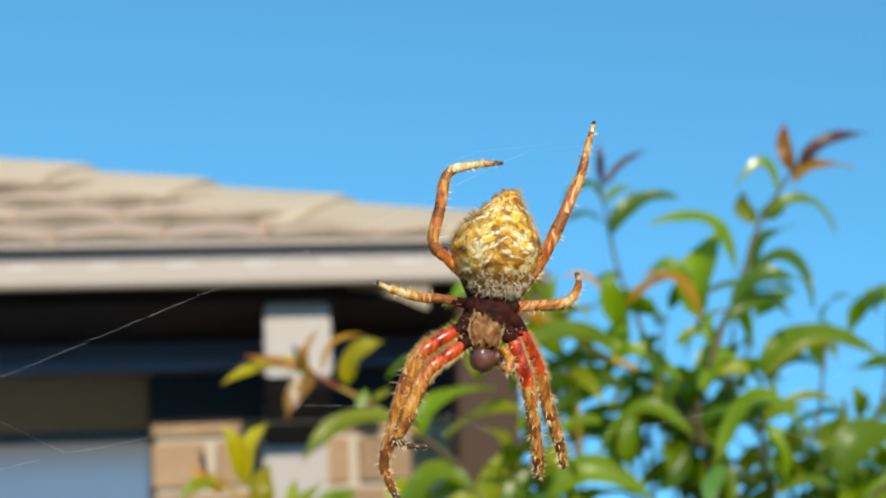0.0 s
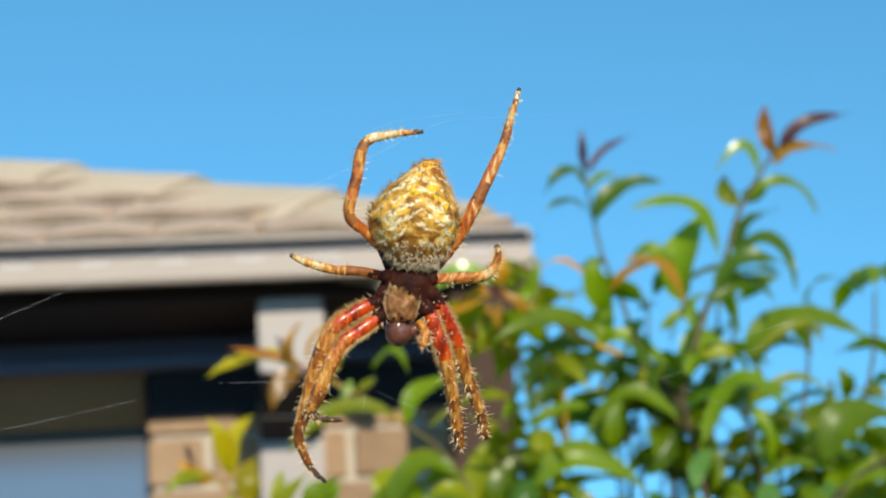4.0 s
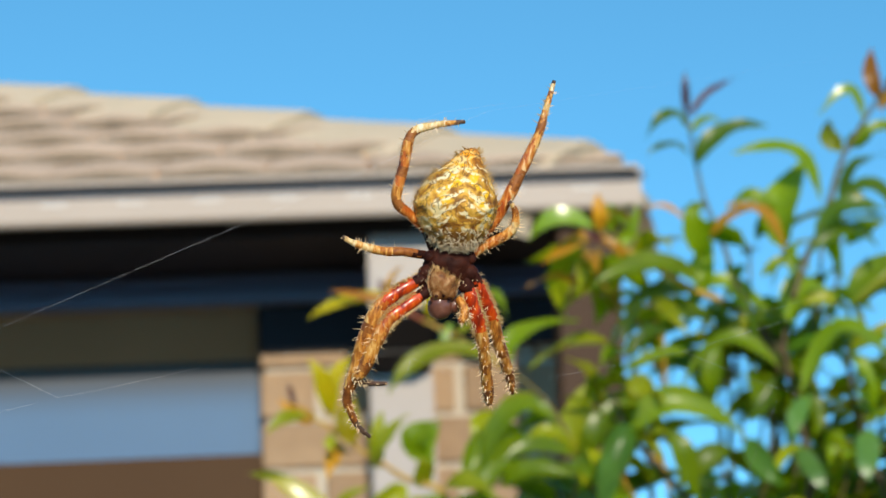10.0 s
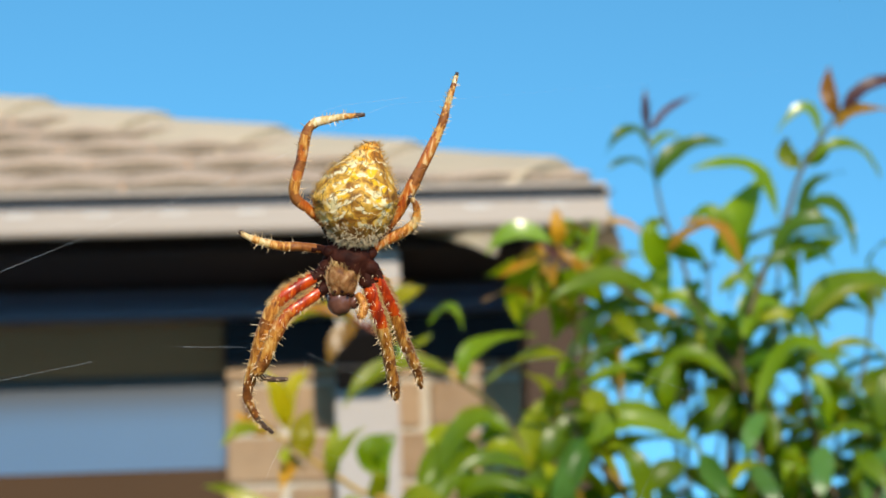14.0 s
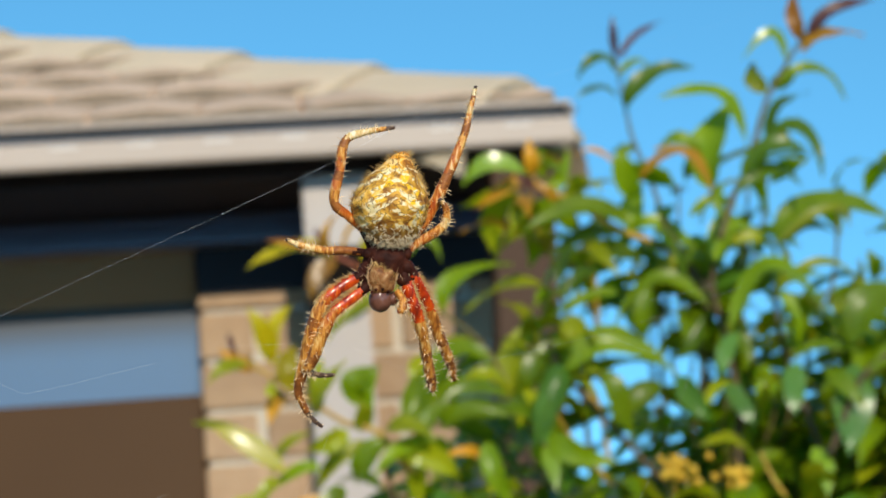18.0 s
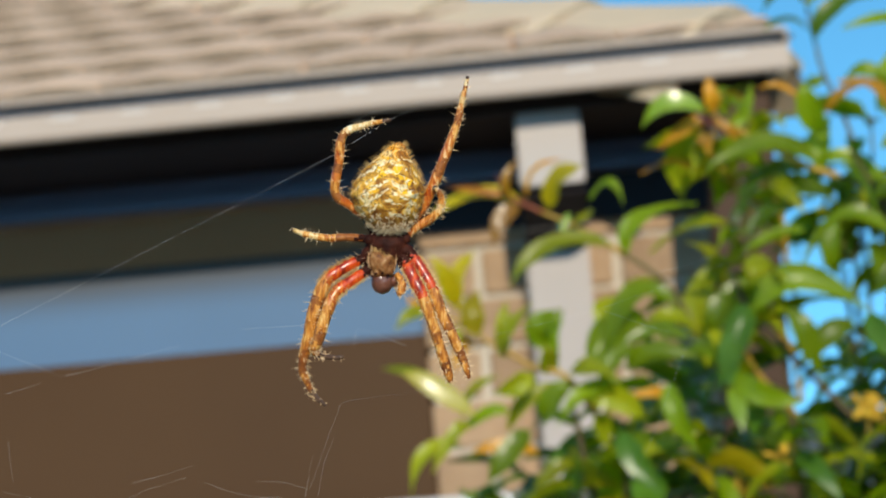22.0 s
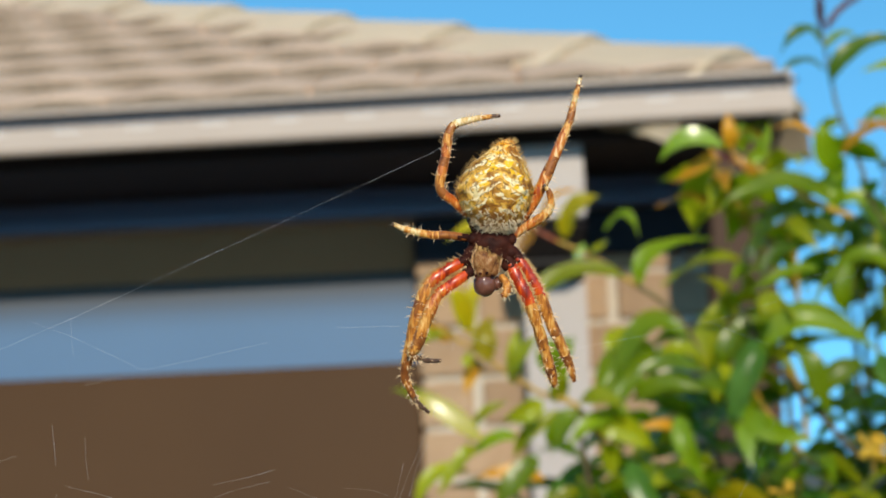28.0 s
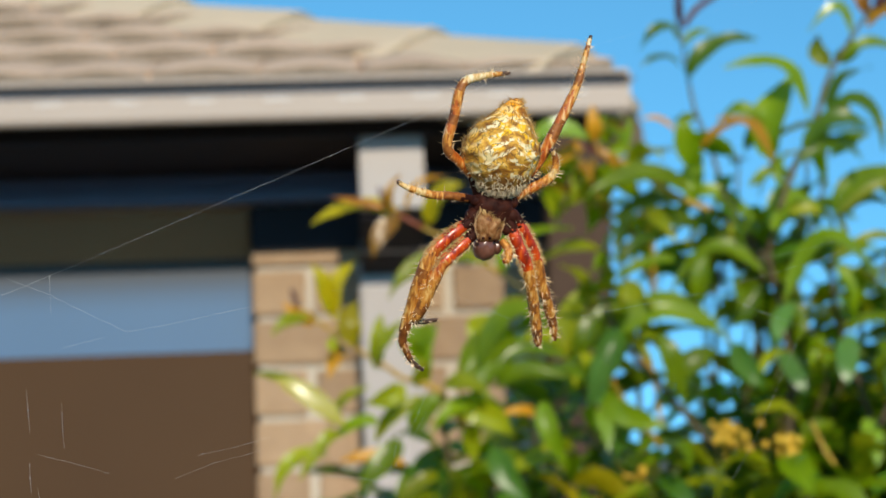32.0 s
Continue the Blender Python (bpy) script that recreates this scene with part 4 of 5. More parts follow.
LEAF["q"] = leaf_paint("glossy_bronze_leaf", (0.42, 0.2, 0.02), (0.3, 0.13, 0.015), 0.3, (0.6, 0.28, 0.02), 0.45)
LEAF["h"] = leaf_paint("glossy_green_leaf", (0.24, 0.36, 0.02), (0.16, 0.27, 0.015), 0.3, (0.6, 0.7, 0.03), 1.0)
for k in "shqp":
    LEAF[k].node_tree.nodes["Principled BSDF"].inputs["Coat Roughness"].default_value = 0.24
LEAF_LABEL = {"p": "broad pale green leaf hanging flat", "w": "olive-yellow young leaf", "q": "shiny bronze young leaf", "s": "yellow leaf shining in the sun", "h": "shiny green leaf", "o": "orange young leaf", "b": "bronze young leaf", "r": "purple-brown young leaf", "y": "yellow-green leaf"}
M_TWIG = paint("twig_bark", (0.15, 0.12, 0.03), 0.7, (0.08, 0.065, 0.025), 120.0, 0.7, 0.4, 500)
M_YOUNG = paint("young_twig_bark", (0.52, 0.33, 0.035), 0.5, (0.36, 0.2, 0.03), 60.0, 0.8, 0.2, 500)
M_RED_TWIG = paint("red_twig_bark", (0.34, 0.075, 0.02), 0.45, (0.24, 0.05, 0.02), 60.0, 0.8, 0.2, 500)
M_BRANCH = paint("branch_bark", (0.07, 0.05, 0.022), 0.85, (0.12, 0.08, 0.04), 40.0, 0.8, 0.6, 260)
M_BERRY = paint("pale_berry", (0.55, 0.6, 0.12), 0.25, (0.6, 0.35, 0.1), 60.0, 0.6)
M_BUD = paint("orange_buds", (0.7, 0.46, 0.03), 0.5, (0.6, 0.3, 0.03), 90.0, 0.7)
M_BEAD = bpy.data.materials.new("glint_bead")
M_BEAD.use_nodes = True
M_BEAD.node_tree.nodes["Principled BSDF"].inputs["Transmission Weight"].default_value = 1.0
M_BEAD.node_tree.nodes["Principled BSDF"].inputs["Roughness"].default_value = 0.02
M_BEAD.node_tree.nodes["Principled BSDF"].inputs["IOR"].default_value = 1.33

shrub = thing("shrub", 0.39, 1.15, 0.0, "glossy green shrub with orange and purple young leaves", "shrub")
lrnd = random.Random(77)


def leaf_mesh(name, kind, b, c, t, width, facing, fold=0.35, rows=9):
    """An arched leaf with a creased midrib, wavy rim and drawn-out tip."""
    bm = bmesh.new()
    grid = []
    ph = lrnd.uniform(0, 6)
    for i in range(rows + 1):
        s = i / rows
        p = b * (1 - s) ** 2 + c * 2 * s * (1 - s) + t * s * s
        d = ((c - b) * (1 - s) + (t - c) * s).normalized()
        side = d.cross(facing)
        side = side.normalized() if side.length > 1e-4 else Vector((1, 0, 0))
        up = side.cross(d).normalized()
        w = width * 0.5 * (1.68 * s ** 0.7 * (1 - s) ** 0.95 * (1.0 if s < 0.8 else 0.8) * 1.05 if 0 < s < 1 else 0.015)
        row = []
        for k in (-1, -0.5, 0, 0.5, 1):
            wave = (0.012 if kind in "sh" else 0.05) * width * math.sin(s * 11 + ph + k) * abs(k)
            row.append(bm.verts.new(p + side * w * k + up * (abs(k) * w * fold + wave)))
        grid.append(row)
    for a, e in zip(grid, grid[1:]):
        for k in range(4):
            bm.faces.new((a[k], a[k + 1], e[k + 1], e[k]))
    me = bpy.data.meshes.new(name)
    bm.to_mesh(me)
    bm.free()
    me.materials.append(LEAF[kind])
    for p in me.polygons:
        p.use_smooth = True
    return me


def leaf(kind, base, bend, tip, width):
    """A leaf of the shrub from its stalk over its bend to its tip."""
    b, c, t = Vector(base), Vector(bend), Vector(tip)
    chord = (t - b).normalized()
    over = (c - (b + t) / 2)
    over = over - chord * over.dot(chord)
    lift = over.normalized() * min(1.0, over.length / max(0.001, (t - b).length) * 4.0) if over.length > 1e-5 else Vector((0, 0, 1))
    facing = Vector((lrnd.gauss(0, 0.25), -1.0, 0.25 + lrnd.gauss(0, 0.25))) + lift * 0.75
    fold = lrnd.uniform(0.2, 0.5)
    if kind in "shqp":
        facing, fold = Vector((0.06, -0.98, 0.19)), 0.1
    me = leaf_mesh("leaf", kind, Vector((0, 0, 0)), c - b, t - b, width * 1.32, facing, fold)
    ob = new("leaf", me)
    ob.parent = shrub
    ob.location = b - shrub.location
    if kind in LEAF_LABEL:
        ob["label"] = LEAF_LABEL[kind]
    return ob


def stem(name, points, r0, r1):
    pts = smooth_line(points, 4)
    n = len(pts) - 1
    ob = part(name, tube([Vector(p) - shrub.location for p in pts], [(r0 + (r1 - r0) * i / n) * {"branch": 0.62, "twig": 1.0, "young_twig": 1.2, "red_twig": 1.2}[name] for i in range(n + 1)], 7), {"twig": M_TWIG, "young_twig": M_YOUNG, "red_twig": M_RED_TWIG, "branch": M_BRANCH}[name], shrub, smooth=True)
    return ob


def berry(place, r):
    bm = bmesh.new()
    bmesh.ops.create_uvsphere(bm, u_segments=14, v_segments=10, radius=r)
    for v in bm.verts:
        v.co.z *= 1.12
    ob = part("berry", bm, M_BERRY, shrub, "pale yellow-green berry", smooth=True)
    ob.location = Vector(place) - shrub.location


def cluster(place):
    """A bunch of small orange buds on one short stalk."""
    head = Vector(place) - shrub.location
    stalk = part("flower_stalk", tube([head + Vector((0, 0.004, -0.014)), head], 0.0007, 5), M_YOUNG, shrub)
    for _ in range(14):
        c = head + Vector((lrnd.gauss(0, 0.006), lrnd.gauss(0, 0.005), lrnd.gauss(0, 0.005)))
        bm = bmesh.new()
        bmesh.ops.create_icosphere(bm, subdivisions=2, radius=lrnd.uniform(0.002, 0.0034), matrix=Matrix.Translation(c))
        tube([c, c * 0.5 + head * 0.5 + Vector((0, 0.001, -0.003)), head], 0.0005, 4, bm)
        part("bud", bm, M_BUD, stalk, "orange-yellow bud", smooth=True)


def drop(place, r):
    bm = bmesh.new()
    bmesh.ops.create_uvsphere(bm, u_segments=14, v_segments=10, radius=r)
    d = link_mesh("glint_bead", bm, M_BEAD, smooth=True)
    d.location = place
    tagged(d, "clear bead added for the glint of a curled leaf", "water drop")


# long shoot before the downpipe
stem("twig", [(0.279, 1.100, 1.705), (0.258, 1.100, 1.731), (0.249, 1.100, 1.747), (0.239, 1.100, 1.775), (0.224, 1.100, 1.796), (0.204, 1.100, 1.812)], 0.0018, 0.0015)
stem("young_twig", [(0.204, 1.100, 1.812), (0.187, 1.100, 1.824), (0.171, 1.100, 1.835), (0.152, 1.100, 1.845)], 0.0016, 0.0010)
stem("red_twig", [(0.152, 1.100, 1.845), (0.142, 1.100, 1.851), (0.131, 1.100, 1.858)], 0.0012, 0.0010)
leaf("b", (0.136, 1.096, 1.856), (0.114, 1.088, 1.862), (0.090, 1.103, 1.868), 0.0072)
leaf("w", (0.142, 1.107, 1.852), (0.110, 1.099, 1.872), (0.076, 1.112, 1.850), 0.0175)
leaf("r", (0.129, 1.106, 1.861), (0.126, 1.097, 1.865), (0.123, 1.118, 1.879), 0.0043)
leaf("o", (0.133, 1.089, 1.856), (0.123, 1.076, 1.866), (0.140, 1.085, 1.880), 0.0080)
leaf("o", (0.143, 1.111, 1.857), (0.141, 1.099, 1.882), (0.176, 1.113, 1.882), 0.0067)
leaf("w", (0.158, 1.110, 1.848), (0.159, 1.093, 1.870), (0.183, 1.094, 1.874), 0.0211)
leaf("g", (0.184, 1.099, 1.850), (0.202, 1.084, 1.872), (0.206, 1.088, 1.843), 0.0104)
leaf("q", (0.138, 1.101, 1.850), (0.121, 1.092, 1.848), (0.118, 1.096, 1.824), 0.0175)
leaf("y", (0.197, 1.088, 1.817), (0.147, 1.073, 1.833), (0.126, 1.076, 1.793), 0.0197)
leaf("g", (0.206, 1.095, 1.811), (0.199, 1.086, 1.841), (0.256, 1.107, 1.842), 0.0180)
leaf("y", (0.231, 1.106, 1.785), (0.206, 1.090, 1.800), (0.196, 1.092, 1.775), 0.0143)
leaf("y", (0.198, 1.107, 1.781), (0.184, 1.091, 1.780), (0.183, 1.092, 1.761), 0.0182)
leaf("g", (0.215, 1.103, 1.765), (0.184, 1.086, 1.770), (0.173, 1.087, 1.733), 0.0315)
leaf("y", (0.215, 1.088, 1.764), (0.236, 1.079, 1.777), (0.247, 1.099, 1.750), 0.0150)
leaf("g", (0.199, 1.093, 1.734), (0.209, 1.077, 1.751), (0.247, 1.081, 1.738), 0.0198)
leaf("y", (0.257, 1.112, 1.750), (0.236, 1.103, 1.778), (0.276, 1.122, 1.805), 0.0298)
leaf("y", (0.252, 1.095, 1.731), (0.252, 1.087, 1.750), (0.284, 1.109, 1.749), 0.0284)
leaf("g", (0.259, 1.101, 1.754), (0.258, 1.090, 1.781), (0.299, 1.105, 1.787), 0.0209)
leaf("y", (0.172, 1.093, 1.835), (0.180, 1.085, 1.837), (0.187, 1.106, 1.845), 0.0066)
# low shoot before the wall
stem("young_twig", [(0.176, 1.090, 1.708), (0.159, 1.090, 1.732), (0.149, 1.090, 1.738), (0.136, 1.090, 1.742), (0.122, 1.090, 1.752), (0.108, 1.090, 1.761), (0.097, 1.090, 1.770), (0.081, 1.090, 1.781), (0.065, 1.090, 1.792)], 0.0019, 0.0009)
leaf("r", (0.067, 1.096, 1.792), (0.064, 1.088, 1.798), (0.062, 1.110, 1.809), 0.0052)
leaf("o", (0.079, 1.102, 1.784), (0.070, 1.087, 1.783), (0.056, 1.092, 1.796), 0.0133)
leaf("y", (0.074, 1.086, 1.783), (0.061, 1.070, 1.786), (0.049, 1.072, 1.772), 0.0131)
leaf("w", (0.088, 1.079, 1.786), (0.088, 1.062, 1.803), (0.077, 1.062, 1.818), 0.0168)
leaf("w", (0.091, 1.084, 1.782), (0.087, 1.072, 1.807), (0.106, 1.085, 1.822), 0.0168)
leaf("w", (0.105, 1.075, 1.764), (0.095, 1.064, 1.779), (0.106, 1.079, 1.794), 0.0213)
leaf("y", (0.116, 1.085, 1.750), (0.118, 1.070, 1.765), (0.140, 1.076, 1.782), 0.0169)
leaf("y", (0.119, 1.100, 1.749), (0.118, 1.087, 1.769), (0.123, 1.096, 1.787), 0.0143)
leaf("g", (0.150, 1.084, 1.753), (0.130, 1.072, 1.768), (0.160, 1.081, 1.778), 0.0234)
leaf("y", (0.148, 1.096, 1.736), (0.148, 1.079, 1.746), (0.145, 1.078, 1.755), 0.0199)
leaf("o", (0.102, 1.104, 1.757), (0.092, 1.086, 1.769), (0.086, 1.085, 1.743), 0.0181)
leaf("y", (0.077, 1.097, 1.735), (0.056, 1.088, 1.748), (0.034, 1.107, 1.750), 0.0095)
leaf("y", (0.092, 1.076, 1.762), (0.087, 1.066, 1.765), (0.090, 1.083, 1.772), 0.0102)
leaf("y", (0.134, 1.086, 1.738), (0.131, 1.074, 1.729), (0.109, 1.086, 1.726), 0.0188)
leaf("y", (0.158, 1.075, 1.733), (0.174, 1.058, 1.741), (0.191, 1.057, 1.726), 0.0204)
leaf("g", (0.161, 1.080, 1.729), (0.143, 1.072, 1.717), (0.140, 1.094, 1.701), 0.0233)
leaf("y", (0.168, 1.081, 1.719), (0.190, 1.071, 1.723), (0.208, 1.087, 1.700), 0.0233)
leaf("y", (0.149, 1.103, 1.731), (0.121, 1.095, 1.719), (0.116, 1.116, 1.700), 0.0143)
# orange-tipped shoot below the gutter end
stem("young_twig", [(0.347, 1.080, 1.848), (0.325, 1.080, 1.858), (0.308, 1.080, 1.870), (0.288, 1.080, 1.883), (0.273, 1.080, 1.893), (0.270, 1.080, 1.899)], 0.0020, 0.0009)
leaf("o", (0.271, 1.075, 1.897), (0.267, 1.061, 1.905), (0.268, 1.068, 1.920), 0.0139)
leaf("g", (0.279, 1.081, 1.894), (0.270, 1.071, 1.922), (0.298, 1.088, 1.892), 0.0196)
leaf("h", (0.264, 1.068, 1.897), (0.238, 1.058, 1.916), (0.222, 1.074, 1.891), 0.0170)
leaf("o", (0.268, 1.089, 1.900), (0.254, 1.080, 1.892), (0.232, 1.099, 1.880), 0.0122)
leaf("o", (0.266, 1.066, 1.891), (0.284, 1.058, 1.880), (0.285, 1.079, 1.870), 0.0101)
leaf("r", (0.271, 1.068, 1.888), (0.262, 1.053, 1.888), (0.255, 1.060, 1.896), 0.0074)
leaf("g", (0.278, 1.083, 1.890), (0.290, 1.075, 1.886), (0.299, 1.095, 1.919), 0.0140)
leaf("y", (0.307, 1.075, 1.869), (0.303, 1.067, 1.872), (0.301, 1.088, 1.885), 0.0074)
leaf("o", (0.331, 1.081, 1.894), (0.317, 1.067, 1.917), (0.297, 1.072, 1.908), 0.0070)
leaf("g", (0.337, 1.075, 1.877), (0.327, 1.058, 1.892), (0.327, 1.061, 1.909), 0.0222)
leaf("o", (0.340, 1.067, 1.887), (0.346, 1.051, 1.903), (0.375, 1.053, 1.905), 0.0092)
leaf("g", (0.340, 1.086, 1.856), (0.330, 1.078, 1.870), (0.350, 1.101, 1.892), 0.0216)
leaf("g", (0.333, 1.070, 1.858), (0.294, 1.052, 1.886), (0.256, 1.052, 1.853), 0.0194)
leaf("d", (0.335, 1.095, 1.857), (0.307, 1.082, 1.866), (0.279, 1.093, 1.842), 0.0170)
# slim shoot with purple tip
stem("twig", [(0.379, 1.170, 1.879), (0.371, 1.170, 1.909), (0.362, 1.170, 1.936), (0.359, 1.170, 1.955), (0.356, 1.170, 1.980), (0.354, 1.170, 2.000)], 0.0018, 0.0008)
leaf("r", (0.354, 1.168, 1.998), (0.349, 1.152, 2.012), (0.352, 1.156, 2.029), 0.0083)
leaf("r", (0.358, 1.172, 1.999), (0.362, 1.163, 2.014), (0.397, 1.181, 2.031), 0.0083)
leaf("d", (0.353, 1.169, 1.990), (0.339, 1.155, 2.011), (0.321, 1.164, 1.980), 0.0140)
leaf("g", (0.353, 1.159, 1.982), (0.364, 1.151, 2.001), (0.383, 1.171, 1.988), 0.0100)
leaf("d", (0.356, 1.159, 1.958), (0.365, 1.146, 1.989), (0.409, 1.156, 1.986), 0.0201)
leaf("d", (0.358, 1.178, 1.969), (0.338, 1.161, 1.985), (0.321, 1.163, 1.968), 0.0109)
leaf("g", (0.364, 1.176, 1.935), (0.352, 1.168, 1.927), (0.349, 1.189, 1.934), 0.0115)
# tall shoot with bronze tip
stem("twig", [(0.383, 1.040, 1.841), (0.394, 1.040, 1.867), (0.405, 1.040, 1.885), (0.414, 1.040, 1.907), (0.423, 1.040, 1.930), (0.438, 1.040, 1.953), (0.451, 1.040, 1.970), (0.461, 1.040, 1.980)], 0.0026, 0.0009)
leaf("b", (0.454, 1.044, 1.971), (0.442, 1.034, 1.985), (0.454, 1.051, 2.008), 0.0140)
leaf("r", (0.453, 1.028, 1.970), (0.457, 1.015, 1.988), (0.501, 1.023, 1.991), 0.0128)
leaf("o", (0.447, 1.029, 1.959), (0.456, 1.020, 1.976), (0.494, 1.039, 1.971), 0.0166)
leaf("h", (0.438, 1.034, 1.954), (0.432, 1.021, 1.992), (0.407, 1.030, 1.956), 0.0105)
leaf("y", (0.431, 1.055, 1.941), (0.412, 1.046, 1.945), (0.426, 1.065, 1.964), 0.0159)
leaf("g", (0.431, 1.054, 1.944), (0.441, 1.041, 1.946), (0.446, 1.050, 1.956), 0.0159)
leaf("g", (0.431, 1.040, 1.939), (0.457, 1.029, 1.965), (0.479, 1.045, 1.930), 0.0123)
leaf("d", (0.413, 1.039, 1.900), (0.449, 1.024, 1.929), (0.452, 1.030, 1.876), 0.0190)
leaf("d", (0.401, 1.037, 1.878), (0.413, 1.021, 1.907), (0.447, 1.022, 1.890), 0.0201)
leaf("d", (0.395, 1.036, 1.869), (0.421, 1.029, 1.898), (0.446, 1.051, 1.873), 0.0145)
leaf("g", (0.384, 1.054, 1.876), (0.374, 1.042, 1.904), (0.409, 1.056, 1.939), 0.0329)
leaf("g", (0.407, 1.040, 1.900), (0.400, 1.026, 1.952), (0.350, 1.032, 1.934), 0.0190)
leaf("o", (0.377, 1.028, 1.867), (0.369, 1.013, 1.899), (0.340, 1.017, 1.898), 0.0155)
leaf("g", (0.380, 1.048, 1.901), (0.361, 1.040, 1.916), (0.351, 1.059, 1.904), 0.0146)
leaf("g", (0.386, 1.036, 1.855), (0.376, 1.026, 1.863), (0.391, 1.043, 1.880), 0.0089)
# crown
stem("branch", [(0.398, 1.110, 1.686), (0.404, 1.110, 1.741), (0.399, 1.110, 1.783), (0.394, 1.110, 1.822), (0.404, 1.110, 1.852)], 0.0050, 0.0026)
stem("branch", [(0.393, 1.110, 1.814), (0.377, 1.110, 1.837), (0.354, 1.110, 1.852)], 0.0030, 0.0020)
stem("branch", [(0.390, 1.110, 1.802), (0.374, 1.110, 1.845), (0.363, 1.110, 1.869)], 0.0030, 0.0018)
stem("branch", [(0.464, 1.110, 1.684), (0.442, 1.110, 1.759), (0.437, 1.110, 1.797), (0.439, 1.110, 1.821)], 0.0040, 0.0020)
stem("branch", [(0.443, 1.050, 1.698), (0.468, 1.050, 1.743), (0.486, 1.050, 1.758), (0.518, 1.050, 1.775), (0.561, 1.050, 1.810)], 0.0035, 0.0020)
stem("branch", [(0.343, 1.090, 1.688), (0.308, 1.090, 1.732), (0.284, 1.090, 1.762), (0.274, 1.090, 1.788)], 0.0035, 0.0020)
leaf("g", (0.393, 1.117, 1.827), (0.359, 1.107, 1.899), (0.322, 1.122, 1.839), 0.0164)
leaf("g", (0.382, 1.106, 1.867), (0.397, 1.096, 1.886), (0.423, 1.113, 1.868), 0.0134)
leaf("g", (0.430, 1.076, 1.841), (0.450, 1.066, 1.886), (0.518, 1.081, 1.853), 0.0288)
leaf("y", (0.430, 1.068, 1.840), (0.458, 1.055, 1.867), (0.483, 1.065, 1.860), 0.0101)
leaf("d", (0.446, 1.117, 1.844), (0.467, 1.106, 1.870), (0.491, 1.121, 1.848), 0.0106)
leaf("g", (0.387, 1.069, 1.830), (0.388, 1.061, 1.868), (0.425, 1.082, 1.847), 0.0240)
leaf("y", (0.398, 1.105, 1.839), (0.433, 1.093, 1.862), (0.439, 1.105, 1.831), 0.0143)
leaf("g", (0.384, 1.041, 1.783), (0.412, 1.029, 1.864), (0.457, 1.040, 1.772), 0.0242)
leaf("y", (0.420, 1.065, 1.807), (0.463, 1.054, 1.843), (0.485, 1.069, 1.805), 0.0101)
leaf("g", (0.384, 1.086, 1.802), (0.348, 1.077, 1.847), (0.320, 1.095, 1.794), 0.0178)
leaf("g", (0.347, 1.105, 1.836), (0.312, 1.095, 1.863), (0.299, 1.113, 1.819), 0.0248)
leaf("g", (0.321, 1.075, 1.814), (0.302, 1.064, 1.818), (0.272, 1.077, 1.800), 0.0111)
leaf("y", (0.382, 1.114, 1.841), (0.367, 1.104, 1.846), (0.353, 1.123, 1.818), 0.0154)
leaf("g", (0.342, 1.075, 1.818), (0.330, 1.066, 1.798), (0.339, 1.085, 1.783), 0.0167)
leaf("g", (0.287, 1.127, 1.764), (0.297, 1.116, 1.812), (0.266, 1.131, 1.768), 0.0254)
leaf("y", (0.293, 1.138, 1.776), (0.292, 1.130, 1.805), (0.323, 1.151, 1.790), 0.0207)
leaf("g", (0.281, 1.092, 1.762), (0.308, 1.079, 1.810), (0.360, 1.090, 1.757), 0.0255)
leaf("g", (0.467, 1.057, 1.768), (0.479, 1.047, 1.814), (0.526, 1.066, 1.793), 0.0337)
leaf("g", (0.451, 1.134, 1.768), (0.477, 1.121, 1.795), (0.507, 1.130, 1.758), 0.0187)
leaf("g", (0.427, 1.109, 1.763), (0.415, 1.099, 1.744), (0.426, 1.114, 1.726), 0.0150)
leaf("g", (0.501, 1.118, 1.746), (0.520, 1.106, 1.777), (0.545, 1.118, 1.760), 0.0252)
leaf("g", (0.403, 1.107, 1.793), (0.413, 1.093, 1.774), (0.406, 1.101, 1.756), 0.0163)
leaf("d", (0.384, 1.102, 1.798), (0.368, 1.093, 1.773), (0.361, 1.109, 1.773), 0.0191)
leaf("g", (0.351, 1.104, 1.754), (0.329, 1.093, 1.750), (0.312, 1.109, 1.726), 0.0210)
leaf("l", (0.350, 1.043, 1.756), (0.348, 1.026, 1.736), (0.365, 1.028, 1.724), 0.0197)
leaf("g", (0.430, 1.084, 1.810), (0.441, 1.073, 1.797), (0.443, 1.087, 1.772), 0.0140)
leaf("d", (0.396, 1.062, 1.811), (0.413, 1.051, 1.807), (0.433, 1.066, 1.830), 0.0137)
leaf("y", (0.437, 1.103, 1.820), (0.450, 1.086, 1.832), (0.429, 1.085, 1.848), 0.0114)
leaf("d", (0.370, 1.087, 1.819), (0.357, 1.072, 1.859), (0.346, 1.075, 1.853), 0.0141)
leaf("d", (0.290, 1.045, 1.843), (0.276, 1.029, 1.834), (0.272, 1.030, 1.813), 0.0117)
leaf("d", (0.310, 1.072, 1.829), (0.290, 1.056, 1.829), (0.280, 1.058, 1.809), 0.0139)
leaf("g", (0.451, 1.059, 1.755), (0.454, 1.042, 1.746), (0.468, 1.041, 1.725), 0.0164)
leaf("g", (0.516, 1.087, 1.755), (0.495, 1.073, 1.742), (0.506, 1.080, 1.722), 0.0188)
# berrying shoots at the far end
stem("branch", [(0.666, 1.220, 1.889), (0.628, 1.220, 1.855), (0.611, 1.220, 1.833), (0.594, 1.220, 1.803)], 0.0025, 0.0012)
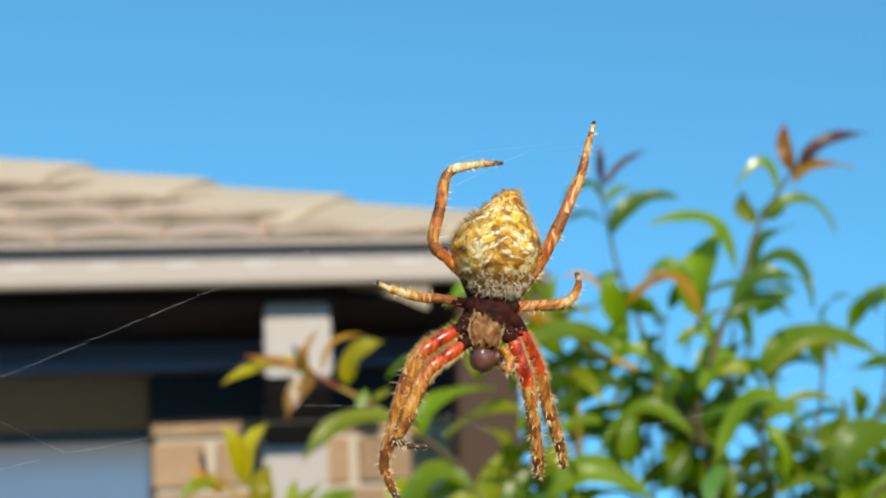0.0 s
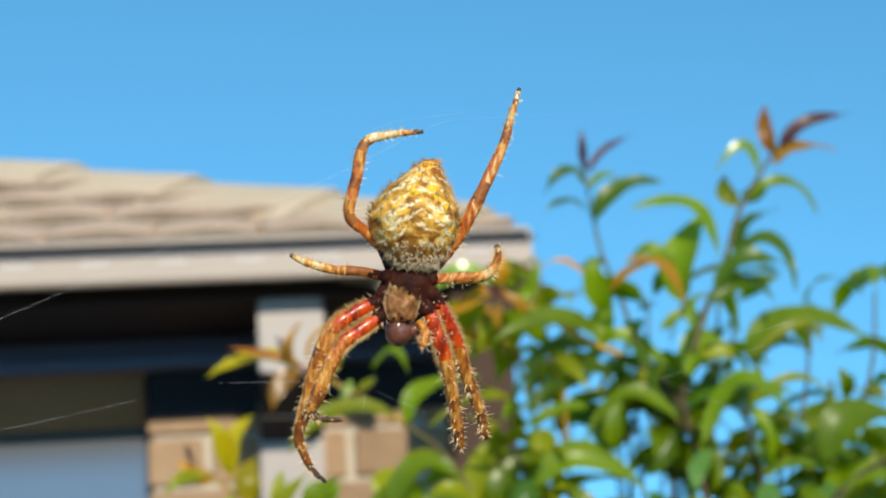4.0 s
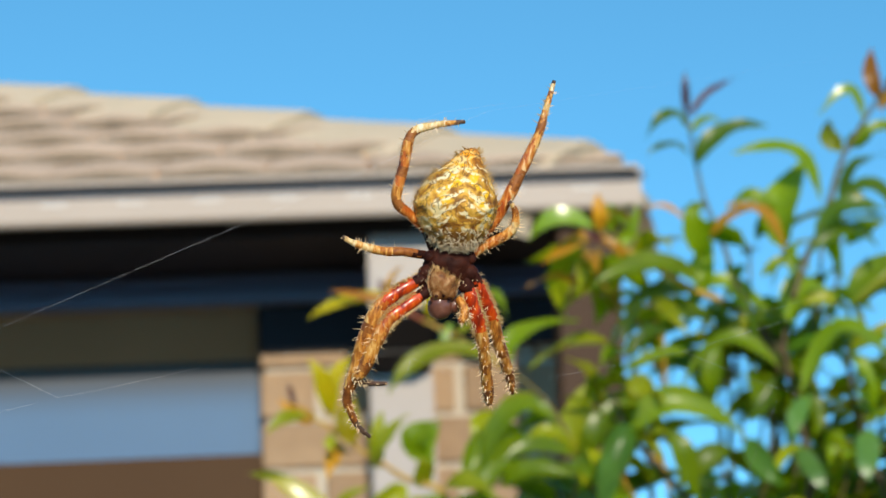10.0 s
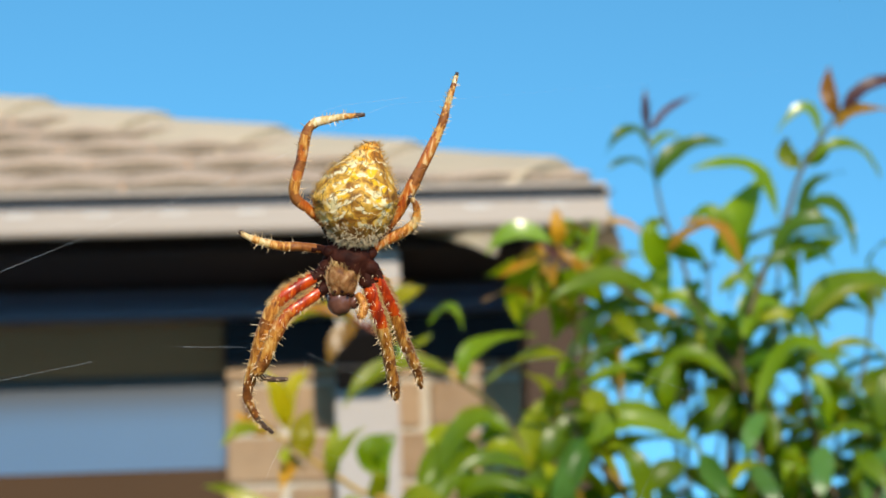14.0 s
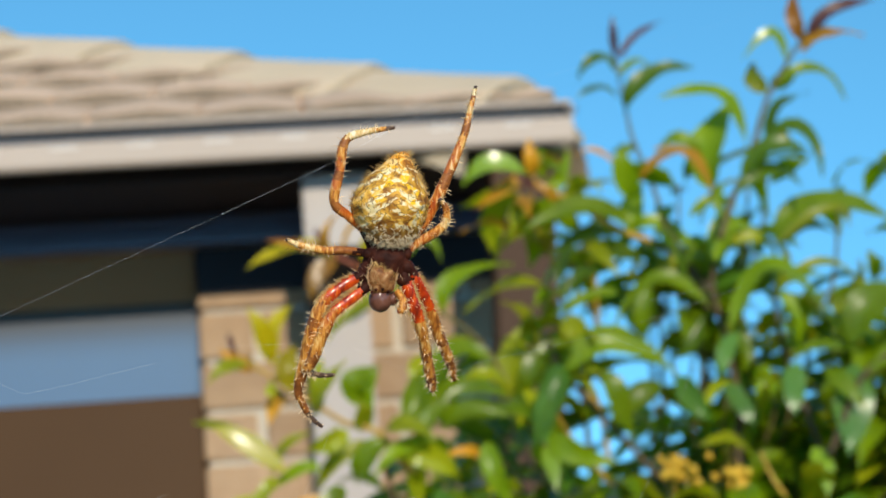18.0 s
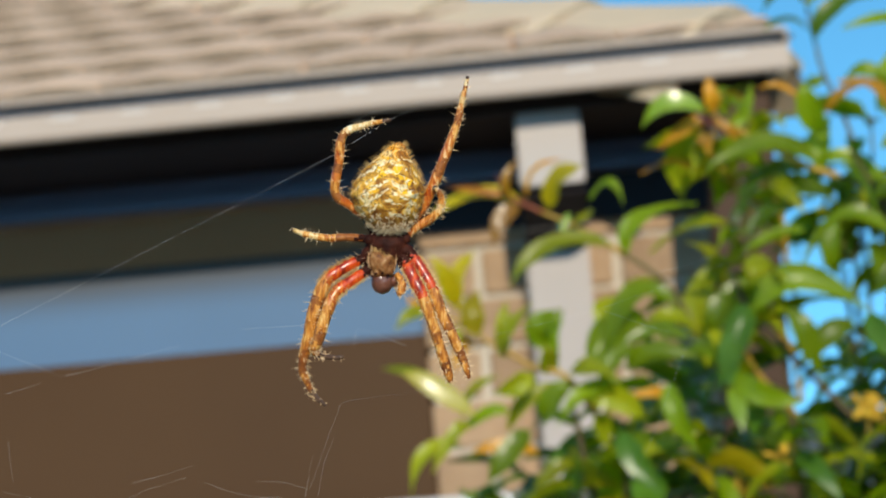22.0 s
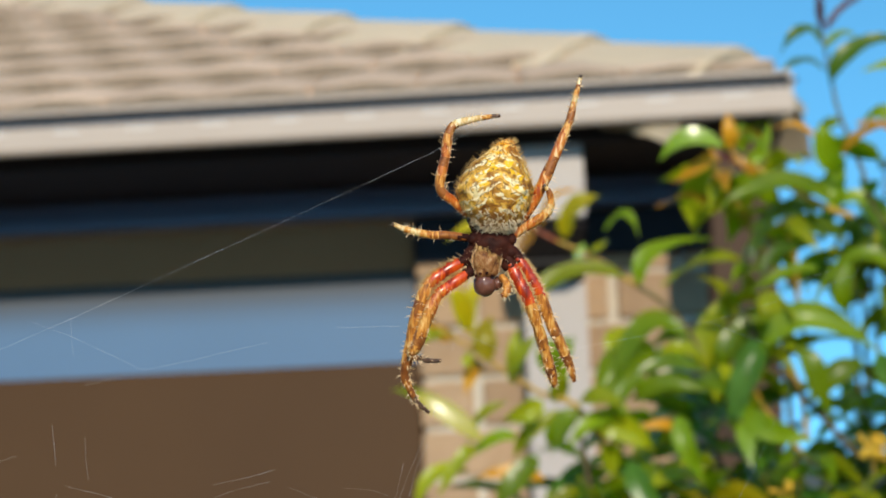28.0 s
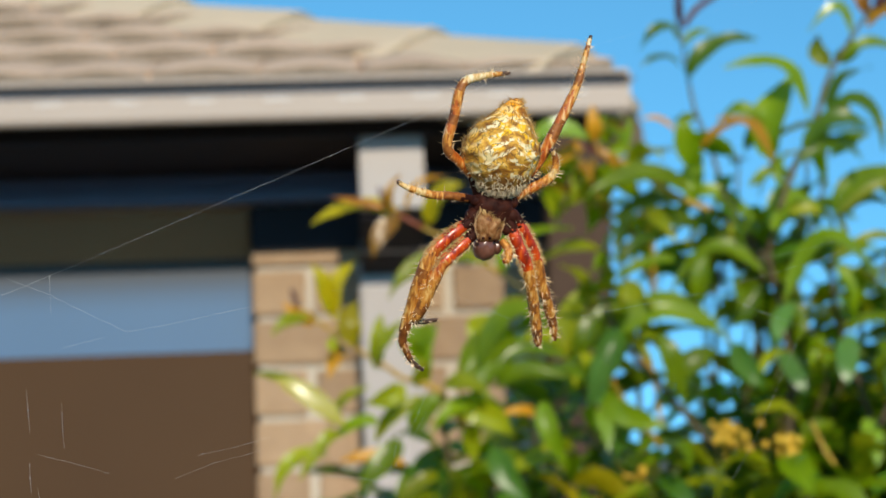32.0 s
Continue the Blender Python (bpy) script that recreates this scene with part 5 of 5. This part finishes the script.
stem("branch", [(0.666, 1.220, 1.827), (0.660, 1.220, 1.917), (0.660, 1.220, 1.986)], 0.0025, 0.0012)
leaf("d", (0.678, 1.227, 2.011), (0.653, 1.215, 2.023), (0.643, 1.227, 2.011), 0.0118)
leaf("d", (0.662, 1.204, 1.970), (0.644, 1.196, 1.988), (0.636, 1.216, 1.981), 0.0136)
leaf("d", (0.652, 1.190, 1.957), (0.633, 1.176, 1.967), (0.621, 1.184, 1.958), 0.0073)
leaf("d", (0.607, 1.207, 1.844), (0.591, 1.193, 1.858), (0.576, 1.201, 1.849), 0.0074)
leaf("d", (0.603, 1.197, 1.845), (0.598, 1.188, 1.853), (0.595, 1.206, 1.862), 0.0063)
leaf("d", (0.611, 1.212, 1.836), (0.598, 1.195, 1.830), (0.582, 1.194, 1.817), 0.0085)
leaf("g", (0.659, 1.227, 1.855), (0.631, 1.210, 1.869), (0.612, 1.210, 1.854), 0.0139)
leaf("l", (0.646, 1.223, 1.837), (0.627, 1.208, 1.831), (0.615, 1.215, 1.810), 0.0213)
leaf("g", (0.655, 1.225, 1.828), (0.634, 1.217, 1.806), (0.627, 1.238, 1.787), 0.0214)
leaf("g", (0.660, 1.239, 1.785), (0.633, 1.226, 1.772), (0.617, 1.234, 1.761), 0.0162)
# lower leaves
leaf("g", (0.234, 1.081, 1.774), (0.198, 1.070, 1.810), (0.182, 1.084, 1.728), 0.0217)
leaf("g", (0.238, 1.037, 1.748), (0.215, 1.020, 1.764), (0.188, 1.022, 1.744), 0.0120)
leaf("l", (0.278, 1.060, 1.768), (0.267, 1.048, 1.754), (0.253, 1.059, 1.715), 0.0246)
leaf("g", (0.152, 1.096, 1.743), (0.146, 1.088, 1.764), (0.162, 1.110, 1.780), 0.0163)
leaf("y", (0.292, 1.061, 1.797), (0.280, 1.047, 1.789), (0.279, 1.053, 1.783), 0.0205)
leaf("g", (0.197, 1.089, 1.718), (0.177, 1.071, 1.737), (0.147, 1.069, 1.700), 0.0190)
leaf("g", (0.219, 1.011, 1.721), (0.215, 0.999, 1.708), (0.232, 1.011, 1.680), 0.0176)
leaf("g", (0.263, 1.062, 1.727), (0.272, 1.045, 1.708), (0.304, 1.046, 1.703), 0.0206)
leaf("g", (0.303, 1.063, 1.764), (0.311, 1.054, 1.750), (0.321, 1.074, 1.716), 0.0206)
leaf("g", (0.132, 1.038, 1.700), (0.118, 1.024, 1.691), (0.102, 1.033, 1.668), 0.0201)
leaf("l", (0.187, 1.023, 1.696), (0.191, 1.008, 1.676), (0.210, 1.013, 1.654), 0.0198)
leaf("y", (0.092, 1.097, 1.707), (0.083, 1.083, 1.709), (0.064, 1.091, 1.676), 0.0142)
leaf("g", (0.118, 1.096, 1.713), (0.106, 1.088, 1.721), (0.083, 1.108, 1.700), 0.0120)
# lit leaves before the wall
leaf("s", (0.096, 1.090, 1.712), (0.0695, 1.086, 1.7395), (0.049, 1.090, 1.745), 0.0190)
leaf("y", (0.083, 1.129, 1.693), (0.055, 1.116, 1.703), (0.046, 1.126, 1.662), 0.0168)
leaf("o", (0.136, 1.095, 1.685), (0.115, 1.080, 1.697), (0.091, 1.086, 1.688), 0.0142)
leaf("y", (0.160, 1.129, 1.678), (0.143, 1.116, 1.675), (0.129, 1.126, 1.659), 0.0146)
leaf("l", (0.204, 1.087, 1.643), (0.205, 1.074, 1.661), (0.201, 1.084, 1.674), 0.0316)
leaf("l", (0.286, 1.077, 1.715), (0.276, 1.066, 1.704), (0.275, 1.079, 1.685), 0.0188)
leaf("o", (0.224, 1.097, 1.713), (0.218, 1.082, 1.721), (0.197, 1.087, 1.716), 0.0107)
leaf("y", (0.187, 1.117, 1.721), (0.176, 1.108, 1.732), (0.166, 1.126, 1.720), 0.0109)
leaf("g", (0.203, 1.071, 1.748), (0.183, 1.058, 1.742), (0.180, 1.069, 1.721), 0.0159)
leaf("g", (0.245, 1.086, 1.741), (0.228, 1.078, 1.744), (0.203, 1.099, 1.734), 0.0105)
leaf("y", (0.086, 1.117, 1.712), (0.091, 1.101, 1.734), (0.116, 1.106, 1.739), 0.0109)
leaf("g", (0.304, 1.086, 1.639), (0.322, 1.070, 1.660), (0.338, 1.071, 1.636), 0.0211)
leaf("l", (0.382, 1.129, 1.657), (0.393, 1.114, 1.646), (0.405, 1.120, 1.613), 0.0220)
leaf("p", (0.473, 1.062, 1.757), (0.461, 1.050, 1.726), (0.455, 1.046, 1.697), 0.0360)
leaf("p", (0.433, 1.062, 1.759), (0.422, 1.050, 1.744), (0.423, 1.046, 1.725), 0.0220)
leaf("p", (0.385, 1.062, 1.749), (0.388, 1.050, 1.737), (0.395, 1.046, 1.720), 0.0180)
leaf("h", (0.437, 1.062, 1.704), (0.441, 1.050, 1.693), (0.438, 1.046, 1.672), 0.0190)
leaf("p", (0.265, 1.062, 1.717), (0.256, 1.050, 1.735), (0.263, 1.046, 1.752), 0.0180)
leaf("h", (0.261, 1.062, 1.717), (0.264, 1.050, 1.708), (0.264, 1.046, 1.688), 0.0150)
leaf("p", (0.398, 1.072, 1.782), (0.381, 1.060, 1.772), (0.380, 1.056, 1.752), 0.0160)
leaf("g", (0.483, 1.072, 1.759), (0.449, 1.060, 1.779), (0.428, 1.056, 1.761), 0.0140)
leaf("p", (0.476, 1.072, 1.770), (0.477, 1.060, 1.785), (0.469, 1.056, 1.800), 0.0140)
leaf("y", (0.399, 1.072, 1.704), (0.382, 1.060, 1.719), (0.361, 1.056, 1.710), 0.0150)
leaf("g", (0.520, 1.062, 1.751), (0.498, 1.050, 1.769), (0.474, 1.046, 1.749), 0.0220)
stem("young_twig", [(0.475, 1.070, 1.743), (0.502, 1.070, 1.761), (0.518, 1.070, 1.772), (0.544, 1.090, 1.781)], 0.0017, 0.0012)
stem("young_twig", [(0.415, 1.060, 1.673), (0.408, 1.060, 1.685), (0.404, 1.070, 1.703)], 0.0015, 0.0010)
cluster((0.346, 1.070, 1.694))
cluster((0.389, 1.070, 1.688))
stem("branch", [(0.199, 1.100, 1.622), (0.216, 1.100, 1.639), (0.232, 1.100, 1.652)], 0.0060, 0.0040)
stem("branch", [(0.405, 1.100, 1.603), (0.406, 1.100, 1.647), (0.409, 1.100, 1.681)], 0.0060, 0.0030)
cluster((0.289, 1.120, 1.666))
cluster((0.358, 1.120, 1.699))
cluster((0.402, 1.140, 1.693))
cluster((0.272, 1.120, 1.652))
cluster((0.390, 1.140, 1.640))
berry((0.301, 1.157, 1.800), 0.0075)
# clear bead added where a curled leaf glints
drop((0.165, 1.084, 1.833), 0.0034)
leaf("h", (0.170, 1.094, 1.842), (0.166, 1.090, 1.834), (0.164, 1.092, 1.824), 0.0070)
berry((0.621, 1.220, 1.828), 0.0050)
berry((0.614, 1.220, 1.809), 0.0045)
berry((0.612, 1.220, 1.781), 0.0050)
berry((0.575, 1.220, 1.763), 0.0050)
berry((0.466, 1.080, 1.769), 0.0045)

# trunk and main limbs down to the ground
stem("branch", [(0.390, 1.165, 0.0), (0.395, 1.155, 0.5), (0.380, 1.145, 0.95), (0.400, 1.125, 1.3), (0.420, 1.105, 1.62)], 0.017, 0.006)
stem("branch", [(0.380, 1.145, 0.95), (0.310, 1.145, 1.25), (0.260, 1.125, 1.5), (0.260, 1.095, 1.68)], 0.009, 0.004)
stem("branch", [(0.260, 1.125, 1.5), (0.180, 1.105, 1.62), (0.160, 1.095, 1.72)], 0.005, 0.0025)
stem("branch", [(0.400, 1.125, 1.3), (0.510, 1.125, 1.5), (0.560, 1.095, 1.7)], 0.008, 0.004)
stem("branch", [(0.390, 1.145, 0.98), (0.460, 1.245, 1.4), (0.530, 1.295, 1.7)], 0.008, 0.003)
stem("branch", [(0.400, 1.145, 1.2), (0.340, 1.265, 1.5), (0.330, 1.295, 1.8)], 0.007, 0.003)

# inner and lower foliage: alike leaves on short twigs
FILL = []
for k in range(14):
    ln = lrnd.uniform(0.04, 0.062)
    bend = lrnd.uniform(0.25, 0.75) * ln
    me = leaf_mesh("leaf", "g", Vector((0, 0, 0)), Vector((ln * 0.55, 0, bend * 0.7)), Vector((ln, 0, -bend * lrnd.uniform(0.0, 0.5))), ln * lrnd.uniform(0.48, 0.66), Vector((lrnd.gauss(0, 0.1), lrnd.gauss(0, 0.25), 1)), lrnd.uniform(0.2, 0.5), 6)
    FILL.append(me)
FILL_KINDS = {}


def fill_leaf(place, heading, pitch, roll, kind, scale):
    k = lrnd.randrange(len(FILL))
    if (k, kind) not in FILL_KINDS:
        me = FILL[k].copy()
        me.materials[0] = LEAF[kind]
        FILL_KINDS[(k, kind)] = me
    ob = new("leaf", FILL_KINDS[(k, kind)])
    ob.parent = shrub
    ob.matrix_local = Matrix.Translation(Vector(place) - shrub.location) @ Euler((radians(roll), radians(pitch), radians(heading))).to_matrix().to_4x4() @ Matrix.Scale(scale, 4)
    return ob


def crown_top(x):
    """Height of the leafy mass over the ground at x."""
    line = ((0.0, 1.64), (0.1, 1.68), (0.2, 1.73), (0.27, 1.8), (0.31, 1.845), (0.42, 1.865), (0.5, 1.83), (0.6, 1.8), (0.9, 1.74))
    for (a, za), (b, zb) in zip(line, line[1:]):
        if x < b:
            return za + (zb - za) * (x - a) / (b - a)
    return line[-1][1]


def sky_gap(x, z):
    """The thin places of the crown, where the sky comes through."""
    return (abs(x - 0.314 - (z - 1.75) * 0.1) < 0.03 + 0.012 * noise.noise(Vector((z * 40, 0, 0))) and 1.6 < z < 1.835) or noise.noise(Vector((x * 15, 3.0, z * 15))) < -0.2


def whorl(x, y, z, kinds, count, scale):
    h0 = lrnd.uniform(0, 360)
    for i in range(count):
        fill_leaf((x + lrnd.gauss(0, 0.004), y + lrnd.gauss(0, 0.004), z + lrnd.gauss(0, 0.01)), h0 + i * 137.5 + lrnd.gauss(0, 15), lrnd.gauss(5, 22), lrnd.gauss(0, 20), lrnd.choice(kinds), scale * lrnd.uniform(0.8, 1.15))


made = 0
while made < 105:
    x, y = 0.08 + 0.66 * lrnd.random() ** 0.85, lrnd.uniform(1.12, 1.36)
    z = crown_top(x) - abs(lrnd.gauss(0, 0.1))
    if z < 1.5 or sky_gap(x, z):
        continue
    front = x > 0.35 and made % 3
    if front:
        y = lrnd.uniform(1.13, 1.2)
    q = Vector((x, y, z))
    foot = Vector((0.36 + (x - 0.36) * 0.75, 1.17, z - 0.085))
    stem("twig", [foot, (foot + q) / 2 + Vector((0, 0, -0.015)), q], 0.0014, 0.0008)
    # near whorls get only the paler leaf colours, to brighten the sunny face
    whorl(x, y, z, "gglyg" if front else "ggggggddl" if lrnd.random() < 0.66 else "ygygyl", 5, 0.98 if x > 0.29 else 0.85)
    made += 1

# lit sprays on the near face of the crown
for _ in range(26):
    x, y = lrnd.uniform(0.4, 0.66), lrnd.uniform(1.05, 1.13)
    z = lrnd.uniform(1.6, min(1.79, crown_top(x) - 0.03))
    stem("twig", [(x - 0.015, 1.16, z - 0.07), (x - 0.004, y + 0.02, z - 0.03), (x, y, z)], 0.0014, 0.0008)
    whorl(x, y, z, "glgyg", 5, 1.0)

# lit sprays low down before the ledge
for k in range(15):
    x, y = 0.15 + 0.017 * k + lrnd.uniform(-0.008, 0.008), lrnd.uniform(1.04, 1.09)
    z = 1.64 + lrnd.uniform(-0.035, 0.045)
    stem("twig", [(x + 0.02, 1.13, z - 0.07), (x + 0.006, y + 0.02, z - 0.03), (x, y, z)], 0.0014, 0.0008)
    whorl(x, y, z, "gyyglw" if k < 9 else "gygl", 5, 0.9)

# orange and yellow young shoots by the end of the gutter
for x, y, z, kinds in ((0.262, 1.09, 1.888, "ooyy"), (0.292, 1.1, 1.893, "yoo"), (0.276, 1.11, 1.868, "ygyo"), (0.3, 1.1, 1.855, "ggy"), (0.285, 1.1, 1.82, "gyg"), (0.29, 1.13, 1.79, "ggy"), (0.25, 1.12, 1.765, "gyd"), (0.275, 1.11, 1.75, "gyg"), (0.3, 1.12, 1.765, "gd")):
    stem("young_twig", [(0.315, 1.13, z - 0.06), (x + 0.012, y + 0.01, z - 0.025), (x, y, z)], 0.0016, 0.0008)
    whorl(x, y, z, kinds, 5, 0.9)

# a few sparse sprays above the crown
for x, y, z in ((0.43, 1.12, 1.9), (0.5, 1.14, 1.88), (0.56, 1.16, 1.9), (0.47, 1.2, 1.93), (0.6, 1.2, 1.84), (0.39, 1.16, 1.9)):
    stem("twig", [(x - 0.02, y + 0.02, z - 0.1), (x - 0.004, y + 0.01, z - 0.05), (x, y, z)], 0.0018, 0.0009)
    whorl(x, y, z, "ggdgy", 4, 0.95)

# the dense lower part of the shrub, out of reach
low = bmesh.new()
for n in range(6700):
    a, r = lrnd.uniform(0, math.tau), 0.42 * lrnd.random() ** 0.5
    z = lrnd.uniform(0.25, 1.58) if n < 1800 else lrnd.uniform(1.45, 1.86)
    c = Vector((0.42 + r * math.cos(a), 1.17 + 0.75 * r * math.sin(a), z))
    if n >= 1800:
        c = Vector((0.1 + 0.8 * lrnd.random() ** 0.75, lrnd.uniform(1.12, 1.55), z))
        if z > crown_top(c.x) - 0.03 or (sky_gap(c.x - (c.y - 1.12) * 0.2, z - (c.y - 1.12) * 0.06) and lrnd.random() < 0.93) or lrnd.random() > ((1.8 - z) / 0.11 if c.x > 0.35 else (1.78 - z) / 0.15):
            continue
    if n >= 1800 and ((c.x - 0.48) / 0.45) ** 2 + ((c.y - 1.31) / 0.25) ** 2 > 1.1 + 0.3 * noise.noise(c * 9):
        continue
    if c.y < 0.83 or c.x < 0.06:
        continue
    m = Matrix.Translation(c) @ Euler((lrnd.uniform(-0.8, 0.8), lrnd.uniform(-0.6, 0.9), lrnd.uniform(0, 6.3))).to_matrix().to_4x4()
    ln, w = lrnd.uniform(0.045, 0.075), lrnd.uniform(0.009, 0.014)
    pts = [m @ Vector(p) for p in ((0, 0, 0), (ln * 0.3, w, 0.006), (ln * 0.7, w * 0.8, 0.002), (ln, 0, -0.012), (ln * 0.7, -w * 0.8, 0.002), (ln * 0.3, -w, 0.006), (ln * 0.5, 0, 0.001))]
    vs = [low.verts.new(p - shrub.location) for p in pts]
    for i in range(6):
        low.faces.new((vs[i], vs[(i + 1) % 6], vs[6]))
me = bpy.data.meshes.new("foliage")
low.to_mesh(me)
low.free()
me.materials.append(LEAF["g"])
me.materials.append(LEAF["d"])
# two thirds take the dark leaf colour, painting the shade between leaves
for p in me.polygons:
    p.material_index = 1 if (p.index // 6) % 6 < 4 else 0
    p.use_smooth = True
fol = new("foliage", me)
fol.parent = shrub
tagged(fol, "dense lower foliage, mostly coloured dark for the shade inside", kind="stuff")
SPIDER_PATH = [
    (0, 0.11970, 0.27284, 1.73686, -0.47, -4.33, -0.28),
    (0.5, 0.11922, 0.26963, 1.73609, -0.56, -4.33, -0.28),
    (1, 0.11933, 0.27040, 1.73632, -0.33, -4.33, -0.28),
    (1.5, 0.11922, 0.26904, 1.73586, -0.53, -3.50, -0.85),
    (2, 0.11918, 0.26833, 1.73537, -0.09, -2.68, -1.42),
    (2.5, 0.11931, 0.26953, 1.73557, 0.10, -1.85, -1.99),
    (3, 0.11907, 0.26688, 1.73472, -0.34, -1.02, -2.55),
    (3.5, 0.11922, 0.26795, 1.73496, -0.98, -1.02, -2.55),
    (4, 0.11951, 0.26902, 1.73526, -1.39, -1.02, -2.55),
    (4.5, 0.11919, 0.26578, 1.73435, -0.34, -1.02, -2.55),
    (6.5, 0.12002, 0.26410, 1.73629, -0.25, 5.34, 2.07),
    (7, 0.12057, 0.27208, 1.73792, 0.32, 5.34, 2.07),
    (7.5, 0.12048, 0.27424, 1.73852, 0.17, 3.92, 0.19),
    (8, 0.12037, 0.27544, 1.73891, -0.48, 2.49, -1.68),
    (8.5, 0.12077, 0.27662, 1.73881, -0.38, 1.82, 0.38),
    (9, 0.12115, 0.27763, 1.73865, -0.07, 1.15, 2.45),
    (9.5, 0.12101, 0.27765, 1.73860, -0.01, 2.42, 2.88),
    (10, 0.12108, 0.27989, 1.73902, -1.02, 3.70, 3.32),
    (10.5, 0.12084, 0.27832, 1.73860, -0.63, 2.01, 2.44),
    (11, 0.12058, 0.27569, 1.73794, -1.24, 0.32, 1.57),
    (11.5, 0.12090, 0.27793, 1.73851, 0.07, 2.25, 1.16),
    (12, 0.12107, 0.27571, 1.73814, 0.20, 4.18, 0.76),
    (12.5, 0.12116, 0.27756, 1.73873, 0.53, 5.24, 0.71),
    (13, 0.12124, 0.27925, 1.73929, 0.53, 6.31, 0.65),
    (13.5, 0.12127, 0.27829, 1.73907, 0.06, 6.31, 0.65),
    (15.5, 0.12097, 0.27727, 1.73911, -0.57, 2.16, -0.03),
    (16, 0.12102, 0.27775, 1.73917, -0.57, 2.16, -0.03),
    (16.5, 0.12112, 0.27771, 1.73892, -0.45, 3.31, 1.03),
    (17, 0.12119, 0.27804, 1.73886, -0.17, 4.47, 2.09),
    (17.5, 0.12120, 0.27754, 1.73906, 0.16, 1.59, 1.53),
    (18, 0.12141, 0.28060, 1.73995, -0.04, -1.29, 0.97),
    (18.5, 0.12217, 0.28796, 1.74096, -0.78, 0.22, 0.18),
    (19, 0.12208, 0.28831, 1.74078, -1.62, 1.73, -0.60),
    (19.5, 0.12277, 0.29245, 1.74136, 0.16, 1.49, -3.08),
    (20, 0.12264, 0.29508, 1.74168, 1.06, 1.25, -5.55),
    (20.5, 0.12235, 0.29261, 1.74157, 0.31, -0.17, -2.83),
    (21, 0.12229, 0.28965, 1.74121, -0.03, -1.58, -0.12),
    (21.5, 0.12231, 0.28939, 1.74125, 0.56, -0.65, -0.09),
    (22, 0.12255, 0.28804, 1.74103, 0.01, 0.28, -0.06),
    (22.5, 0.12225, 0.29096, 1.74127, 0.00, 0.99, -0.23),
    (23, 0.12231, 0.28529, 1.74043, 0.03, 1.69, -0.41),
    (23.5, 0.12225, 0.28601, 1.74056, -0.03, 1.24, -1.34),
    (24, 0.12229, 0.28409, 1.74021, 0.27, 0.79, -2.27),
    (24.5, 0.12248, 0.28439, 1.74022, 0.03, 1.11, -1.35),
    (25, 0.12304, 0.27869, 1.73901, 0.61, 1.42, -0.42),
    (25.5, 0.12261, 0.28610, 1.74046, -0.57, 1.42, -0.42),
    (27.5, 0.12413, 0.27044, 1.73852, 0.93, -5.54, 2.86),
    (28, 0.12290, 0.27131, 1.73865, -0.08, -5.54, 2.86),
    (28.5, 0.12267, 0.27264, 1.73899, 0.01, -5.40, 3.23),
    (29, 0.12284, 0.27030, 1.73859, 0.41, -5.25, 3.59),
    (29.5, 0.12210, 0.26983, 1.73828, 0.80, -4.04, 3.87),
    (30, 0.12113, 0.26515, 1.73694, -0.22, -2.83, 4.15),
    (30.5, 0.12038, 0.26263, 1.73711, -0.55, -0.95, 2.65),
    (31, 0.12057, 0.26472, 1.73800, 0.36, 0.94, 1.15),
    (31.5, 0.11975, 0.26110, 1.73698, -0.50, 1.55, 5.79),
    (32, 0.11925, 0.25861, 1.73636, -1.48, 2.15, 10.42),
]


# turns of the four front legs at their sockets: time, in the plane of the web, towards the viewer
FRONT_TURNS = {
    "outer_left": [(0, 1.3, 15), (18, 1.0, 15.5), (19, 3.5, 12), (20, -3, 3.5), (22, -3.4, 2.7), (23, -0.5, 4.1), (25, -0.1, 5.5), (28, 1.2, 14), (30, 1.0, 19), (32, 6.5, 19)],
    "inner_left": [(0, -0.8, 12), (18, -1.2, 13), (19, 2.7, 8), (20, -4.4, -5), (22, -1.9, -6), (23, -1.1, -1), (25, -0.4, -3), (28, -1.0, 8), (30, -1.2, 15), (32, 5.5, 19)],
    "inner_right": [(0, -2.9, 26), (18, -4.1, 29), (18.7, 5.5, 1), (19, 6.5, -2), (20, -2.3, -5), (22, -1.5, -3), (23, 0.1, 4), (25, 0.2, 8), (28, 1.4, 15), (32, 2.5, 18)],
    "outer_right": [(0, -1.5, 29), (18, -2.5, 33), (18.7, 4.5, 6), (19, 5.2, 4), (20, -3.3, -1), (22, -2.3, -5), (23, -0.2, 5), (25, -0.2, 9), (28, 1.1, 15), (32, 2.0, 19)]}


def motions():
    """The spider sways on its silk with its web, a side leg is drawn in early on and the front legs spread and settle."""
    sway = [(t, Matrix.Translation((x, y, z)), pose(0, 0, 0, 0, 0, roll) @ pose(0, 0, 0, nod, 0, 0) @ pose(0, 0, 0, 0, turn, 0)) for t, x, y, z, roll, nod, turn in SPIDER_PATH]
    walk(spider, [(t, place @ REST @ turned) for t, place, turned in sway])
    walk(web, [(t, place @ REST) for t, place, turned in sway])
    for key, ob in front_legs.items():
        x, y, z = ob.location
        walk(ob, [(float(t), pose(x, y, z, 0, 0, a) @ pose(0, 0, 0, b, 0, 0)) for t, a, b in FRONT_TURNS[key]])
    x, y, z = short_leg.location
    out, tucked = pose(x, y, z, 0, 0, -28.0), pose(x, y, z)
    walk(short_leg, [(0.0, out), (4.6, out), (6.4, tucked), (32.0, tucked)])


motions()
